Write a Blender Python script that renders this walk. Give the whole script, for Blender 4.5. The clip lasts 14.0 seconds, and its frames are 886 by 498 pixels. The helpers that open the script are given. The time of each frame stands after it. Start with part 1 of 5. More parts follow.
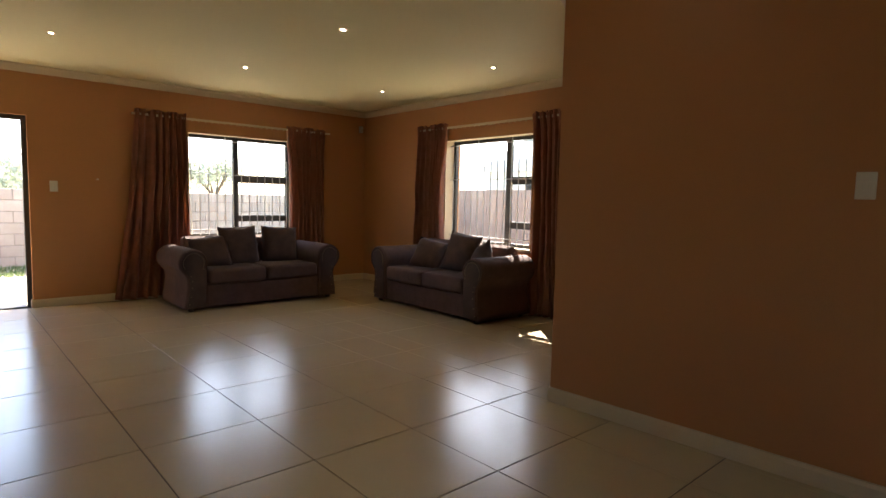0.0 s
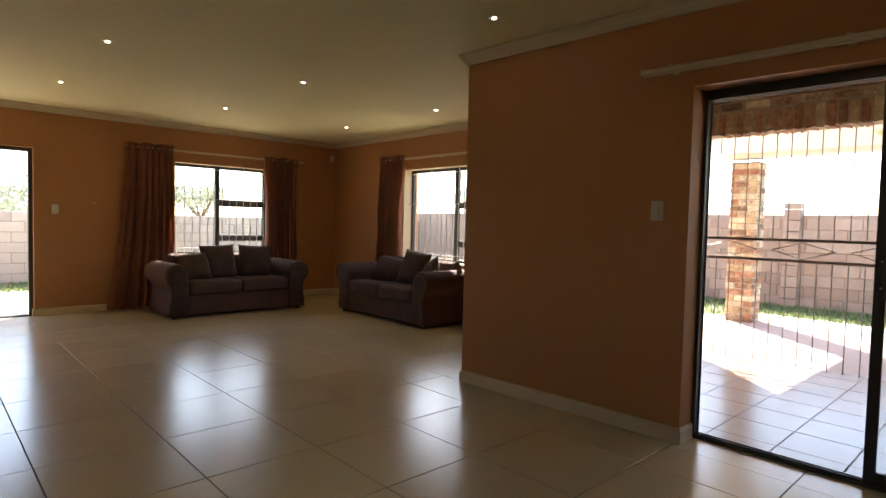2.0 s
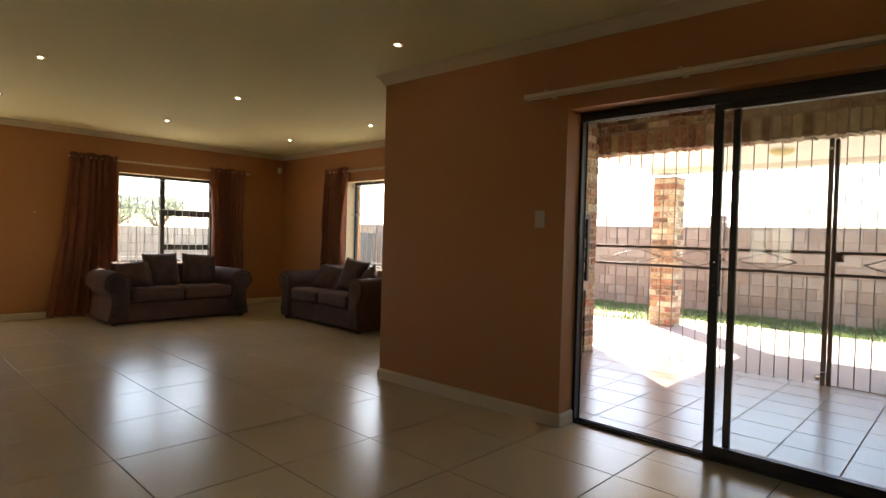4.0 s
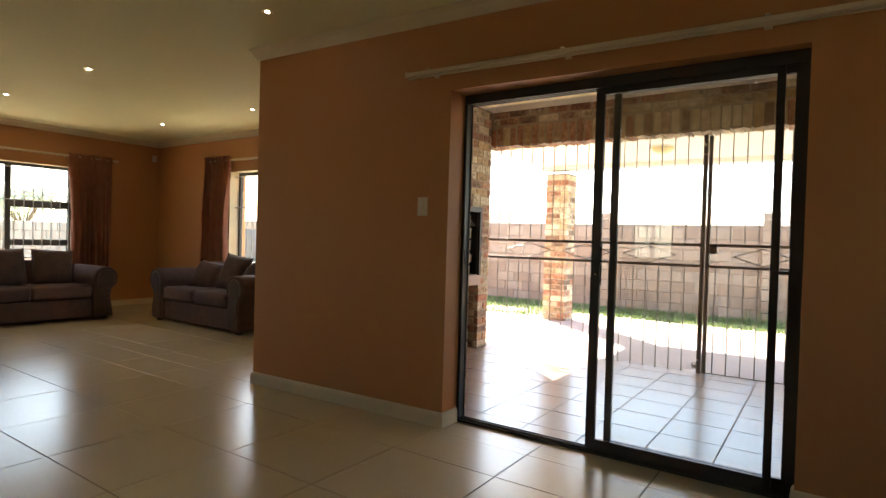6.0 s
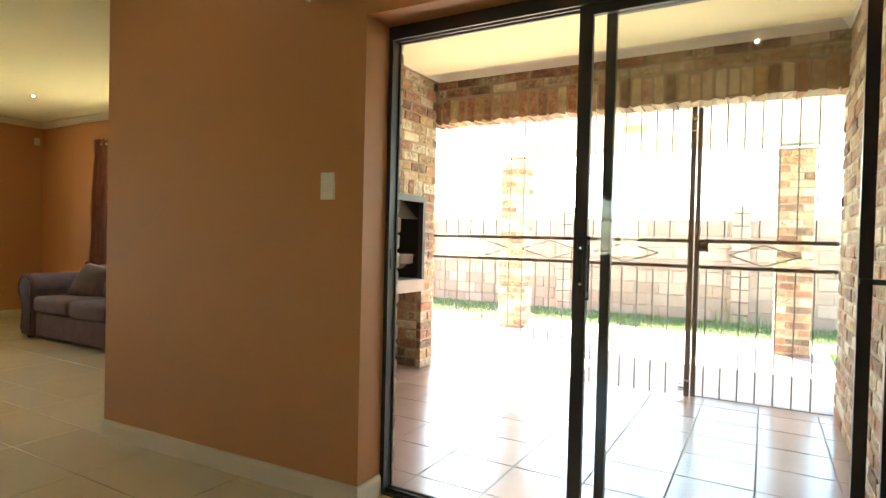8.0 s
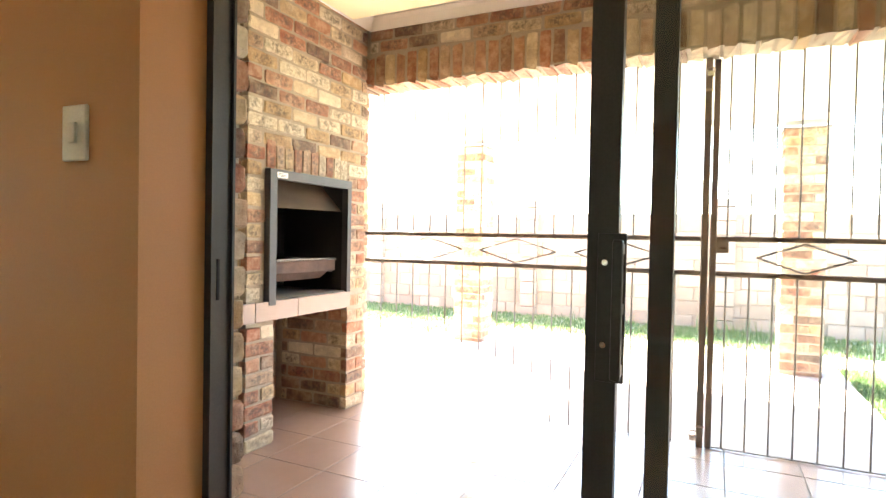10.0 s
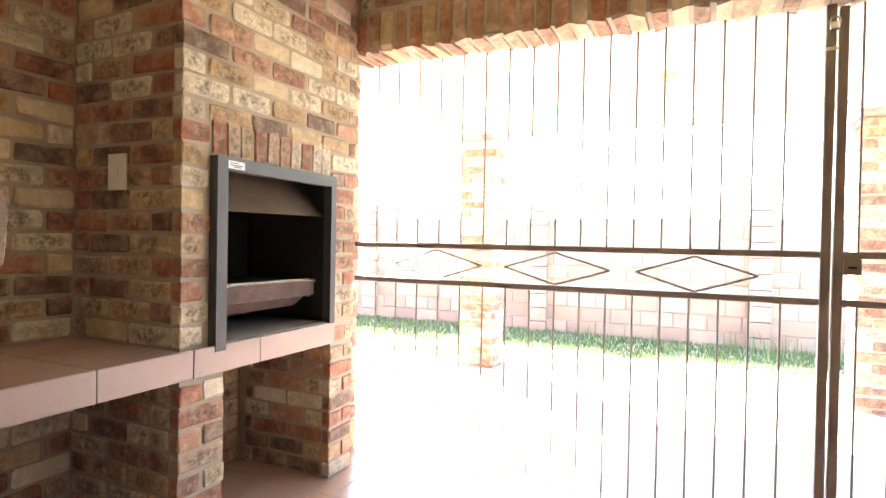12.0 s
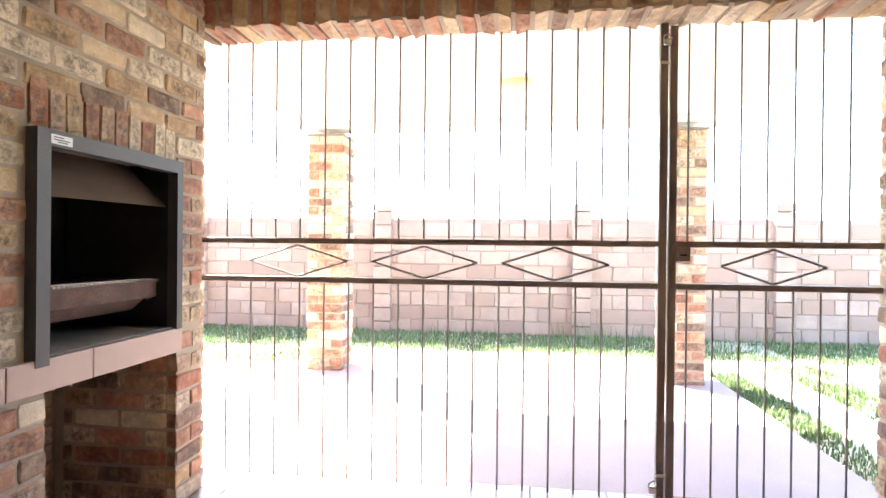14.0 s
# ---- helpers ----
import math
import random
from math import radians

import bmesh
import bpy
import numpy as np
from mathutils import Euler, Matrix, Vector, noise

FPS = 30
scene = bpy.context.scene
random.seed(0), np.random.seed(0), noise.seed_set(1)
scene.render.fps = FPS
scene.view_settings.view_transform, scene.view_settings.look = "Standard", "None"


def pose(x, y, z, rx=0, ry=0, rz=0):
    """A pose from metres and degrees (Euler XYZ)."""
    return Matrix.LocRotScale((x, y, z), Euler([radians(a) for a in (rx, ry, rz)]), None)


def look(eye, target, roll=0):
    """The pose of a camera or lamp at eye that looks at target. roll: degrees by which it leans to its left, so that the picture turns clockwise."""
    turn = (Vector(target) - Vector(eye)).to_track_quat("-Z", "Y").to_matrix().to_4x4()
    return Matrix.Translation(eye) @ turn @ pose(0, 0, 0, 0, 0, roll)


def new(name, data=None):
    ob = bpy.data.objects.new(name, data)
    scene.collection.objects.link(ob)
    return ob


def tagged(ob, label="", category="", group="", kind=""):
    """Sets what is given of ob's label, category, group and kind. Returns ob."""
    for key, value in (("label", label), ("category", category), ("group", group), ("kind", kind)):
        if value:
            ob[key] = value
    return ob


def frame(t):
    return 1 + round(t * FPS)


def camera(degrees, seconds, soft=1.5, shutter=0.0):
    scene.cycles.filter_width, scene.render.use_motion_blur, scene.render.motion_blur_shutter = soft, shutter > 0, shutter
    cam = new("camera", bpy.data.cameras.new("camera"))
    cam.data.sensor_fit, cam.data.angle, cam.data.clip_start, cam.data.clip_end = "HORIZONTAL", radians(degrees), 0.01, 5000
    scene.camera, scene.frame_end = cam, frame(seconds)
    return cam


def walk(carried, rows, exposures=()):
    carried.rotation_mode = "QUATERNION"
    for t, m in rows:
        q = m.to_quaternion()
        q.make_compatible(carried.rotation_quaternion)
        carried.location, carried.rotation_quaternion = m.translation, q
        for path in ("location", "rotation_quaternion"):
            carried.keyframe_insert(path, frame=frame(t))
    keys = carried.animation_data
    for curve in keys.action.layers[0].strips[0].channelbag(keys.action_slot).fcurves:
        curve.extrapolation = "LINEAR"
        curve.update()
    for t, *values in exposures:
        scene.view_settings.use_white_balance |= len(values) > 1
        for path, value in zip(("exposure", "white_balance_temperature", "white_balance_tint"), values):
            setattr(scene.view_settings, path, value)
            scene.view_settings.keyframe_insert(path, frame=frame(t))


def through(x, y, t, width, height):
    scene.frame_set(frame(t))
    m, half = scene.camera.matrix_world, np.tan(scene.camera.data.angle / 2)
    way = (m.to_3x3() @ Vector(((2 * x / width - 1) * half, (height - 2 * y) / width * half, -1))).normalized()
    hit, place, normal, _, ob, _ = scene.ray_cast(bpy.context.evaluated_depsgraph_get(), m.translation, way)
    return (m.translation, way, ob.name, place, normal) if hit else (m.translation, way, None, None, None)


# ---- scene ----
cam = camera(76.2, 14.0)
PATH = [
    (0, (0.197, -0.017, 1.277), (1.532, 1.462, 1.105), 1.3),
    (0.5, (0.101, -0.288, 1.281), (1.435, 1.193, 1.119), 1.3),
    (1, (0.027, -0.56, 1.278), (1.369, 0.916, 1.136), 1.4),
    (1.5, (-0.037, -0.811, 1.281), (1.315, 0.658, 1.162), 1.5),
    (2, (-0.112, -1.035, 1.272), (1.255, 0.422, 1.182), 1.4),
    (2.5, (-0.096, -1.248, 1.281), (1.275, 0.207, 1.214), 1.5),
    (5, (0.001, -1.65, 1.201), (1.545, -0.379, 1.165), 1.6),
    (5.5, (0.075, -1.628, 1.187), (1.677, -0.432, 1.152), 1.7),
    (6, (0.279, -1.559, 1.173), (1.931, -0.433, 1.14), 1.7),
    (6.5, (0.515, -1.468, 1.171), (2.204, -0.398, 1.134), 1.6),
    (7, (0.789, -1.36, 1.181), (2.493, -0.314, 1.148), 1.6),
    (7.5, (1.037, -1.245, 1.166), (2.753, -0.219, 1.131), 1.5),
    (8, (1.277, -1.086, 1.159), (3.015, -0.097, 1.125), 1.4),
    (10.5, (2.694, -0.528, 1.186), (4.499, 0.334, 1.144), 1.1),
    (11, (2.905, -0.386, 1.207), (4.706, 0.483, 1.166), 1.1),
    (11.5, (3.059, -0.272, 1.229), (4.862, 0.593, 1.187), 1.1),
    (12, (3.209, -0.15, 1.219), (5.022, 0.694, 1.192), 1.1),
    (12.5, (3.289, -0.048, 1.205), (5.135, 0.721, 1.181), 1.1),
    (13, (3.296, -0.002, 1.204), (5.195, 0.626, 1.181), 1.0),
    (13.5, (3.272, 0.041, 1.178), (5.225, 0.471, 1.166), 0.7),
    (14, (3.239, 0.051, 1.17), (5.22, 0.327, 1.163), 0.6),
]
EXPOSURES = [(0, 2.74, 6700, 13), (2.5, 2.59, 6950, 11), (5, 2.70, 7150, 10), (6, 2.97, 7150, 7), (6.5, 3.28, 7100, 4), (7, 3.53, 7050, 1), (8, 4.11, 6950, -3), (10.5, 4.5, 6600, 4), (11, 4.4, 6500, 6), (12.5, 4.22, 6350, 8), (13.5, 3.92, 6250, 9), (14, 3.56, 6150, 10)]
walk(cam, [(t, look(eye, target, roll)) for t, eye, target, roll in PATH], EXPOSURES)

# world, sun, exposure
SUN_DIR = Vector((0.70, 0.79, 1.0)).normalized()
world = bpy.data.worlds.new("sky_world")
scene.world = world
world.use_nodes = True
wn = world.node_tree
sky = wn.nodes.new("ShaderNodeTexSky")
sky.sky_type = "NISHITA"
sky.sun_disc = False
sky.sun_elevation = math.asin(SUN_DIR.z)
sky.sun_rotation = math.atan2(SUN_DIR.x, SUN_DIR.y)
sky.dust_density = 1.0
wn.links.new(sky.outputs["Color"], wn.nodes["Background"].inputs["Color"])
wn.nodes["Background"].inputs["Strength"].default_value = 0.15
sun = new("sun", bpy.data.lights.new("sun", "SUN"))
sun.data.energy = 5.0
sun.data.angle = radians(0.5)
sun.data.color = (1.0, 0.95, 0.87)
sun.matrix_world = look(SUN_DIR * 60, (0, 0, 0))


# ---------------------------------------------------------------- materials
def material(name):
    m = bpy.data.materials.new(name)
    m.use_nodes = True
    nt = m.node_tree
    return m, nt, nt.nodes["Principled BSDF"]


def node(nt, kind, **values):
    n = nt.nodes.new(kind)
    for k, v in values.items():
        n.inputs[k.replace("_", " ")].default_value = v
    return n


def mixer(nt, fac, a, b, blend="MIX"):
    n = nt.nodes.new("ShaderNodeMix")
    n.data_type, n.blend_type = "RGBA", blend
    for sock, v in (("Factor", fac), ("A", a), ("B", b)):
        slot = [i for i in n.inputs if i.name == sock and (i.type == "VALUE" if sock == "Factor" else i.type == "RGBA")][0]
        if hasattr(v, "is_linked"):
            nt.links.new(v, slot)
        else:
            slot.default_value = v if sock == "Factor" else (*v, 1)
    return [o for o in n.outputs if o.type == "RGBA"][0]


def ramp(nt, fac, stops):
    n = nt.nodes.new("ShaderNodeValToRGB")
    while len(n.color_ramp.elements) < len(stops):
        n.color_ramp.elements.new(0.5)
    for e, (p, c) in zip(n.color_ramp.elements, stops):
        e.position, e.color = p, (*c, 1)
    nt.links.new(fac, n.inputs["Fac"])
    return n.outputs["Color"]


def place(nt, stretch=(1, 1, 1), local=False):
    if local:
        src = nt.nodes.new("ShaderNodeTexCoord").outputs["Object"]
    else:
        src = nt.nodes.new("ShaderNodeNewGeometry").outputs["Position"]
    n = nt.nodes.new("ShaderNodeMapping")
    n.inputs["Scale"].default_value = stretch
    nt.links.new(src, n.inputs["Vector"])
    return n.outputs["Vector"]


def noisy(nt, vec, scale, detail=4, rough=0.55):
    n = node(nt, "ShaderNodeTexNoise", Scale=scale, Detail=detail, Roughness=rough)
    nt.links.new(vec, n.inputs["Vector"])
    return n.outputs["Fac"]


def bump(nt, bsdf, height, strength, distance):
    n = node(nt, "ShaderNodeBump", Strength=strength, Distance=distance)
    nt.links.new(height, n.inputs["Height"])
    nt.links.new(n.outputs["Normal"], bsdf.inputs["Normal"])


def surface(name, a, b, coarse=1.5, fine=60, rough=0.6, bumps=0.15, depth=0.004, metal=0.0, spread=0.12, local=False, stretch=(1, 1, 1)):
    """Two tones mixed by a coarse and a fine noise, with roughness variation and fine relief."""
    m, nt, bs = material(name)
    vec = place(nt, stretch, local)
    big, small = noisy(nt, vec, coarse, 5), noisy(nt, vec, fine, 3)
    c = ramp(nt, big, [(0.3, a), (0.7, b)])
    dark = tuple(x * (1 - spread) for x in a)
    f = ramp(nt, small, [(0.35, (0, 0, 0)), (0.65, (1, 1, 1))])
    nt.links.new(mixer(nt, f, mixer(nt, 0.5, c, dark), c), bs.inputs["Base Color"])
    r = nt.nodes.new("ShaderNodeMapRange")
    nt.links.new(big, r.inputs["Value"])
    r.inputs["To Min"].default_value, r.inputs["To Max"].default_value = rough * 0.85, min(1, rough * 1.15)
    nt.links.new(r.outputs["Result"], bs.inputs["Roughness"])
    bs.inputs["Metallic"].default_value = metal
    if bumps:
        bump(nt, bs, small, bumps, depth)
    return m


def brick_material():
    m, nt, bs = material("face_brick")
    rnd = nt.nodes.new("ShaderNodeObjectInfo").outputs["Random"]
    vec = place(nt)
    tints = [(0.34, 0.115, 0.066), (0.50, 0.37, 0.22), (0.36, 0.155, 0.095), (0.13, 0.07, 0.052), (0.70, 0.62, 0.47), (0.42, 0.215, 0.14), (0.44, 0.30, 0.15), (0.29, 0.105, 0.066), (0.72, 0.65, 0.50), (0.17, 0.10, 0.075), (0.46, 0.32, 0.22), (0.56, 0.44, 0.26), (0.58, 0.48, 0.36), (0.24, 0.11, 0.072), (0.60, 0.50, 0.34)]
    n = nt.nodes.new("ShaderNodeValToRGB")
    n.color_ramp.interpolation = "CONSTANT"
    while len(n.color_ramp.elements) < len(tints):
        n.color_ramp.elements.new(0.5)
    for k, (e, t) in enumerate(zip(n.color_ramp.elements, tints)):
        e.position, e.color = k / len(tints), (*t, 1)
    nt.links.new(rnd, n.inputs["Fac"])
    tone = ramp(nt, noisy(nt, vec, 16, 6, 0.65), [(0.36, (0.15, 0.075, 0.05)), (0.5, (0.40, 0.27, 0.165)), (0.64, (0.72, 0.60, 0.43))])
    c = mixer(nt, 0.33, n.outputs["Color"], tone)
    # kiln flashing: dark speckled blots on some bricks, towards the middle of the face
    fr = nt.nodes.new("ShaderNodeMath")
    fr.operation, fr.inputs[1].default_value = "MULTIPLY", 37.7
    nt.links.new(rnd, fr.inputs[0])
    fc = nt.nodes.new("ShaderNodeMath")
    fc.operation = "FRACT"
    nt.links.new(fr.outputs[0], fc.inputs[0])
    some = ramp(nt, fc.outputs[0], [(0.15, (0.0, 0.0, 0.0)), (0.45, (1, 1, 1))])
    local = place(nt, (7.5, 0.0, 20.0), True)
    ln = nt.nodes.new("ShaderNodeVectorMath")
    ln.operation = "LENGTH"
    nt.links.new(local, ln.inputs[0])
    mid = ramp(nt, ln.outputs["Value"], [(0.45, (1, 1, 1)), (1.0, (0, 0, 0))])
    blot = ramp(nt, noisy(nt, vec, 38, 8, 0.8), [(0.42, (0, 0, 0)), (0.58, (1, 1, 1))])
    mask = mixer(nt, 1.0, mixer(nt, 1.0, mid, blot, "MULTIPLY"), some, "MULTIPLY")
    mask = mixer(nt, 1.0, mask, (0.82, 0.82, 0.82), "MULTIPLY")
    c = mixer(nt, mask, c, (0.075, 0.060, 0.050))
    specks = ramp(nt, noisy(nt, vec, 130, 3, 0.6), [(0.62, (0, 0, 0)), (0.70, (0.7, 0.7, 0.7))])
    c = mixer(nt, specks, c, (0.15, 0.10, 0.075))
    nt.links.new(c, bs.inputs["Base Color"])
    bs.inputs["Roughness"].default_value = 0.82
    bump(nt, bs, noisy(nt, vec, 60, 5, 0.7), 0.6, 0.009)
    return m


def block_material():
    m, nt, bs = material("concrete_block")
    rnd = nt.nodes.new("ShaderNodeObjectInfo").outputs["Random"]
    vec = place(nt)
    base = ramp(nt, rnd, [(0.0, (0.30, 0.21, 0.165)), (0.5, (0.365, 0.268, 0.215)), (1.0, (0.42, 0.325, 0.27))])
    c = mixer(nt, ramp(nt, noisy(nt, vec, 5, 5, 0.7), [(0.35, (0, 0, 0)), (0.7, (0.6, 0.6, 0.6))]), base, (0.26, 0.19, 0.16))
    nt.links.new(c, bs.inputs["Base Color"])
    bs.inputs["Roughness"].default_value = 0.92
    bump(nt, bs, noisy(nt, vec, 90, 4, 0.7), 0.5, 0.006)
    return m


def grey_block_material():
    m, nt, bs = material("grey_cement_block")
    rnd = nt.nodes.new("ShaderNodeObjectInfo").outputs["Random"]
    vec = place(nt)
    base = ramp(nt, rnd, [(0.0, (0.36, 0.345, 0.32)), (1.0, (0.47, 0.45, 0.42))])
    c = mixer(nt, ramp(nt, noisy(nt, vec, 4, 5, 0.7), [(0.35, (0, 0, 0)), (0.7, (0.6, 0.6, 0.6))]), base, (0.33, 0.31, 0.28))
    nt.links.new(c, bs.inputs["Base Color"])
    bs.inputs["Roughness"].default_value = 0.92
    bump(nt, bs, noisy(nt, vec, 80, 4, 0.7), 0.5, 0.006)
    return m


def tile_material(name, a, b, rough, cloud=3.0, vary=0.06, gloss_noise=7.0):
    m, nt, bs = material(name)
    vec = place(nt)
    rnd = nt.nodes.new("ShaderNodeObjectInfo").outputs["Random"]
    c = ramp(nt, noisy(nt, vec, cloud, 6, 0.6), [(0.3, a), (0.72, b)])
    c = mixer(nt, ramp(nt, rnd, [(0.0, (0, 0, 0)), (1.0, (vary * 4,) * 3)]), c, tuple(x * 0.8 for x in a))
    nt.links.new(c, bs.inputs["Base Color"])
    r = nt.nodes.new("ShaderNodeMapRange")
    nt.links.new(noisy(nt, vec, gloss_noise, 5, 0.65), r.inputs["Value"])
    r.inputs["From Min"].default_value, r.inputs["From Max"].default_value = 0.3, 0.7
    r.inputs["To Min"].default_value, r.inputs["To Max"].default_value = rough * 0.94, rough * 1.07
    nt.links.new(r.outputs["Result"], bs.inputs["Roughness"])
    bs.inputs["Specular IOR Level"].default_value = 0.9
    bump(nt, bs, noisy(nt, vec, 9, 3), 0.04, 0.003)
    return m


def glass_material():
    m, nt, bs = material("clear_glass")
    nt.nodes.remove(bs)
    t = nt.nodes.new("ShaderNodeBsdfTransparent")
    g = node(nt, "ShaderNodeBsdfGlossy", Roughness=0.01)
    t.inputs["Color"].default_value = (0.93, 0.95, 0.94, 1)
    f = node(nt, "ShaderNodeFresnel", IOR=1.7)
    x = nt.nodes.new("ShaderNodeMixShader")
    nt.links.new(f.outputs["Fac"], x.inputs["Fac"])
    nt.links.new(t.outputs[0], x.inputs[1])
    nt.links.new(g.outputs[0], x.inputs[2])
    nt.links.new(x.outputs[0], nt.nodes["Material Output"].inputs["Surface"])
    return m


def lamp_material(name, colour, strength):
    m, nt, bs = material(name)
    bs.inputs["Emission Color"].default_value = (*colour, 1)
    bs.inputs["Emission Strength"].default_value = strength
    return m


def cloth(name, a, b, weave=420, sheen=0.2, through=0.0):
    m, nt, bs = material(name)
    vec = place(nt)
    c = ramp(nt, noisy(nt, vec, 9, 5, 0.65), [(0.3, a), (0.7, b)])
    nt.links.new(c, bs.inputs["Base Color"])
    bs.inputs["Roughness"].default_value = 0.88
    bs.inputs["Sheen Weight"].default_value = sheen
    bump(nt, bs, noisy(nt, vec, weave, 2), 0.25, 0.002)
    if through:
        t = nt.nodes.new("ShaderNodeBsdfTranslucent")
        nt.links.new(mixer(nt, 0.5, c, (0.84, 0.46, 0.22)), t.inputs["Color"])
        x = node(nt, "ShaderNodeMixShader", Fac=through)
        nt.links.new(bs.outputs[0], x.inputs[1])
        nt.links.new(t.outputs[0], x.inputs[2])
        nt.links.new(x.outputs[0], nt.nodes["Material Output"].inputs["Surface"])
    return m


WALL_PAINT = surface("terracotta_wall_paint", (0.49, 0.228, 0.088), (0.525, 0.252, 0.10), 0.8, 220, 0.55, 0.08, 0.002, spread=0.05)
CEILING_PAINT = surface("cream_ceiling_paint", (0.80, 0.74, 0.46), (0.82, 0.77, 0.50), 0.7, 150, 0.7, 0.05, 0.002, spread=0.03)
PATIO_CEILING = surface("white_patio_ceiling", (0.78, 0.76, 0.70), (0.82, 0.80, 0.75), 0.7, 150, 0.7, 0.05, 0.002, spread=0.03)
TRIM_PAINT = surface("white_trim_paint", (0.66, 0.565, 0.395), (0.71, 0.61, 0.44), 2, 120, 0.4, 0.05, 0.002, spread=0.04)
FLOOR_TILE = tile_material("beige_floor_tile", (0.60, 0.49, 0.315), (0.645, 0.535, 0.355), 0.225, 1.2, 0.03, 5.0)
GROUT = surface("dark_grout", (0.10, 0.085, 0.065), (0.15, 0.125, 0.10), 4, 150, 0.9)
PATIO_TILE = tile_material("brown_patio_tile", (0.34, 0.23, 0.18), (0.39, 0.27, 0.215), 0.24, 3.0, 0.06)
PATIO_GROUT = surface("brown_grout", (0.16, 0.12, 0.10), (0.22, 0.17, 0.14), 4, 150, 0.8)
COUNTER_TILE = tile_material("mauve_counter_tile", (0.30, 0.195, 0.155), (0.36, 0.245, 0.20), 0.42, 5.0, 0.05)
BRICK = brick_material()
MORTAR = surface("grey_mortar", (0.32, 0.265, 0.20), (0.42, 0.355, 0.275), 5, 120, 0.95, 0.5, 0.006)
BLOCK = block_material()
BLOCK_MORTAR = surface("brown_mortar", (0.29, 0.215, 0.175), (0.36, 0.28, 0.23), 5, 120, 0.95, 0.4, 0.006)
GREY_BLOCK = grey_block_material()
GREY_MORTAR = surface("grey_block_mortar", (0.27, 0.26, 0.24), (0.35, 0.33, 0.31), 5, 120, 0.95, 0.4, 0.006)
PAVING = surface("mauve_paving_slab", (0.36, 0.285, 0.27), (0.42, 0.34, 0.325), 2, 90, 0.75, 0.25, 0.004)
SUNLIT_REVEAL = surface("sunlit_reveal_cream", (0.70, 0.60, 0.42), (0.74, 0.64, 0.46), 2, 150, 0.6, 0.05, 0.002)
BRONZE = surface("dark_bronze_aluminium", (0.045, 0.041, 0.037), (0.065, 0.058, 0.052), 3, 200, 0.42, 0.04, 0.001, 0.2)
GATE_PAINT = surface("brown_painted_steel", (0.20, 0.165, 0.138), (0.27, 0.225, 0.19), 6, 160, 0.5, 0.12, 0.002, 0.2)
CHROME = surface("bright_steel", (0.62, 0.60, 0.57), (0.74, 0.72, 0.69), 12, 300, 0.25, 0.05, 0.001, 1.0)
GLASS = glass_material()
SOFA_CLOTH = cloth("grey_brown_sofa_cloth", (0.082, 0.043, 0.034), (0.122, 0.068, 0.054), 420, 0.05)
PANEL_CLOTH = cloth("dark_sofa_trim_cloth", (0.060, 0.034, 0.026), (0.090, 0.055, 0.042), 420, 0.05)
CUSHION_CLOTH = cloth("dark_cushion_cloth", (0.062, 0.033, 0.026), (0.105, 0.060, 0.046), 420, 0.05)
CURTAIN_CLOTH = cloth("rust_curtain_cloth", (0.27, 0.098, 0.064), (0.39, 0.155, 0.10), 300, 0.3, 0.42)
NAIL = surface("dull_brass_nail", (0.20, 0.15, 0.10), (0.30, 0.23, 0.15), 9, 200, 0.4, 0.0, 0.001, 0.8)
FOOT_WOOD = surface("dark_stained_wood", (0.035, 0.022, 0.016), (0.06, 0.038, 0.026), 8, 90, 0.45, 0.1, 0.002)
BAR_PAINT = surface("pale_grey_bar_paint", (0.44, 0.44, 0.43), (0.52, 0.52, 0.51), 6, 160, 0.45, 0.05, 0.002)
PLASTIC = surface("cream_switch_plastic", (0.72, 0.68, 0.60), (0.76, 0.72, 0.64), 4, 200, 0.35, 0.02, 0.001)
BRAAI_STEEL = surface("charcoal_enamelled_steel", (0.052, 0.048, 0.047), (0.075, 0.070, 0.068), 5, 200, 0.55, 0.06, 0.001, 0.1)
SOOT = surface("soot_black_steel", (0.006, 0.006, 0.006), (0.016, 0.015, 0.014), 8, 90, 0.85, 0.2, 0.003)
HOOD_STEEL = surface("heat_browned_steel", (0.12, 0.088, 0.062), (0.20, 0.15, 0.108), 3, 140, 0.5, 0.08, 0.002, 0.3, stretch=(1, 1, 3))
RUST = surface("rusty_steel_pan", (0.060, 0.033, 0.025), (0.14, 0.080, 0.060), 9, 110, 0.75, 0.4, 0.004, 0.25)
ASH = surface("ash_grey_steel", (0.12, 0.115, 0.105), (0.27, 0.25, 0.22), 5, 60, 0.75, 0.3, 0.003)
LABEL_WHITE = surface("white_label", (0.70, 0.69, 0.67), (0.74, 0.73, 0.71), 9, 100, 0.5, 0.0)
LABEL_DARK = surface("dark_print", (0.09, 0.08, 0.08), (0.14, 0.12, 0.12), 9, 100, 0.6, 0.0)
LAMP_GLASS = surface("cream_lamp_glass", (0.66, 0.56, 0.28), (0.72, 0.62, 0.34), 6, 90, 0.35, 0.0)
BULB = lamp_material("downlight_bulb", (1.0, 0.92, 0.78), 20.0)


# ---------------------------------------------------------------- mesh helpers
def mesh_of(name, bm, mat, smooth=False):
    me = bpy.data.meshes.new(name)
    bm.normal_update()
    bm.to_mesh(me)
    bm.free()
    for m in mat if isinstance(mat, (list, tuple)) else [mat]:
        me.materials.append(m)
    if smooth:
        me.shade_smooth()
    return me


def part(name, bm, mat, parent=None, label="", smooth=False):
    ob = new(name, mesh_of(name, bm, mat, smooth))
    ob.parent = parent
    return tagged(ob, label)


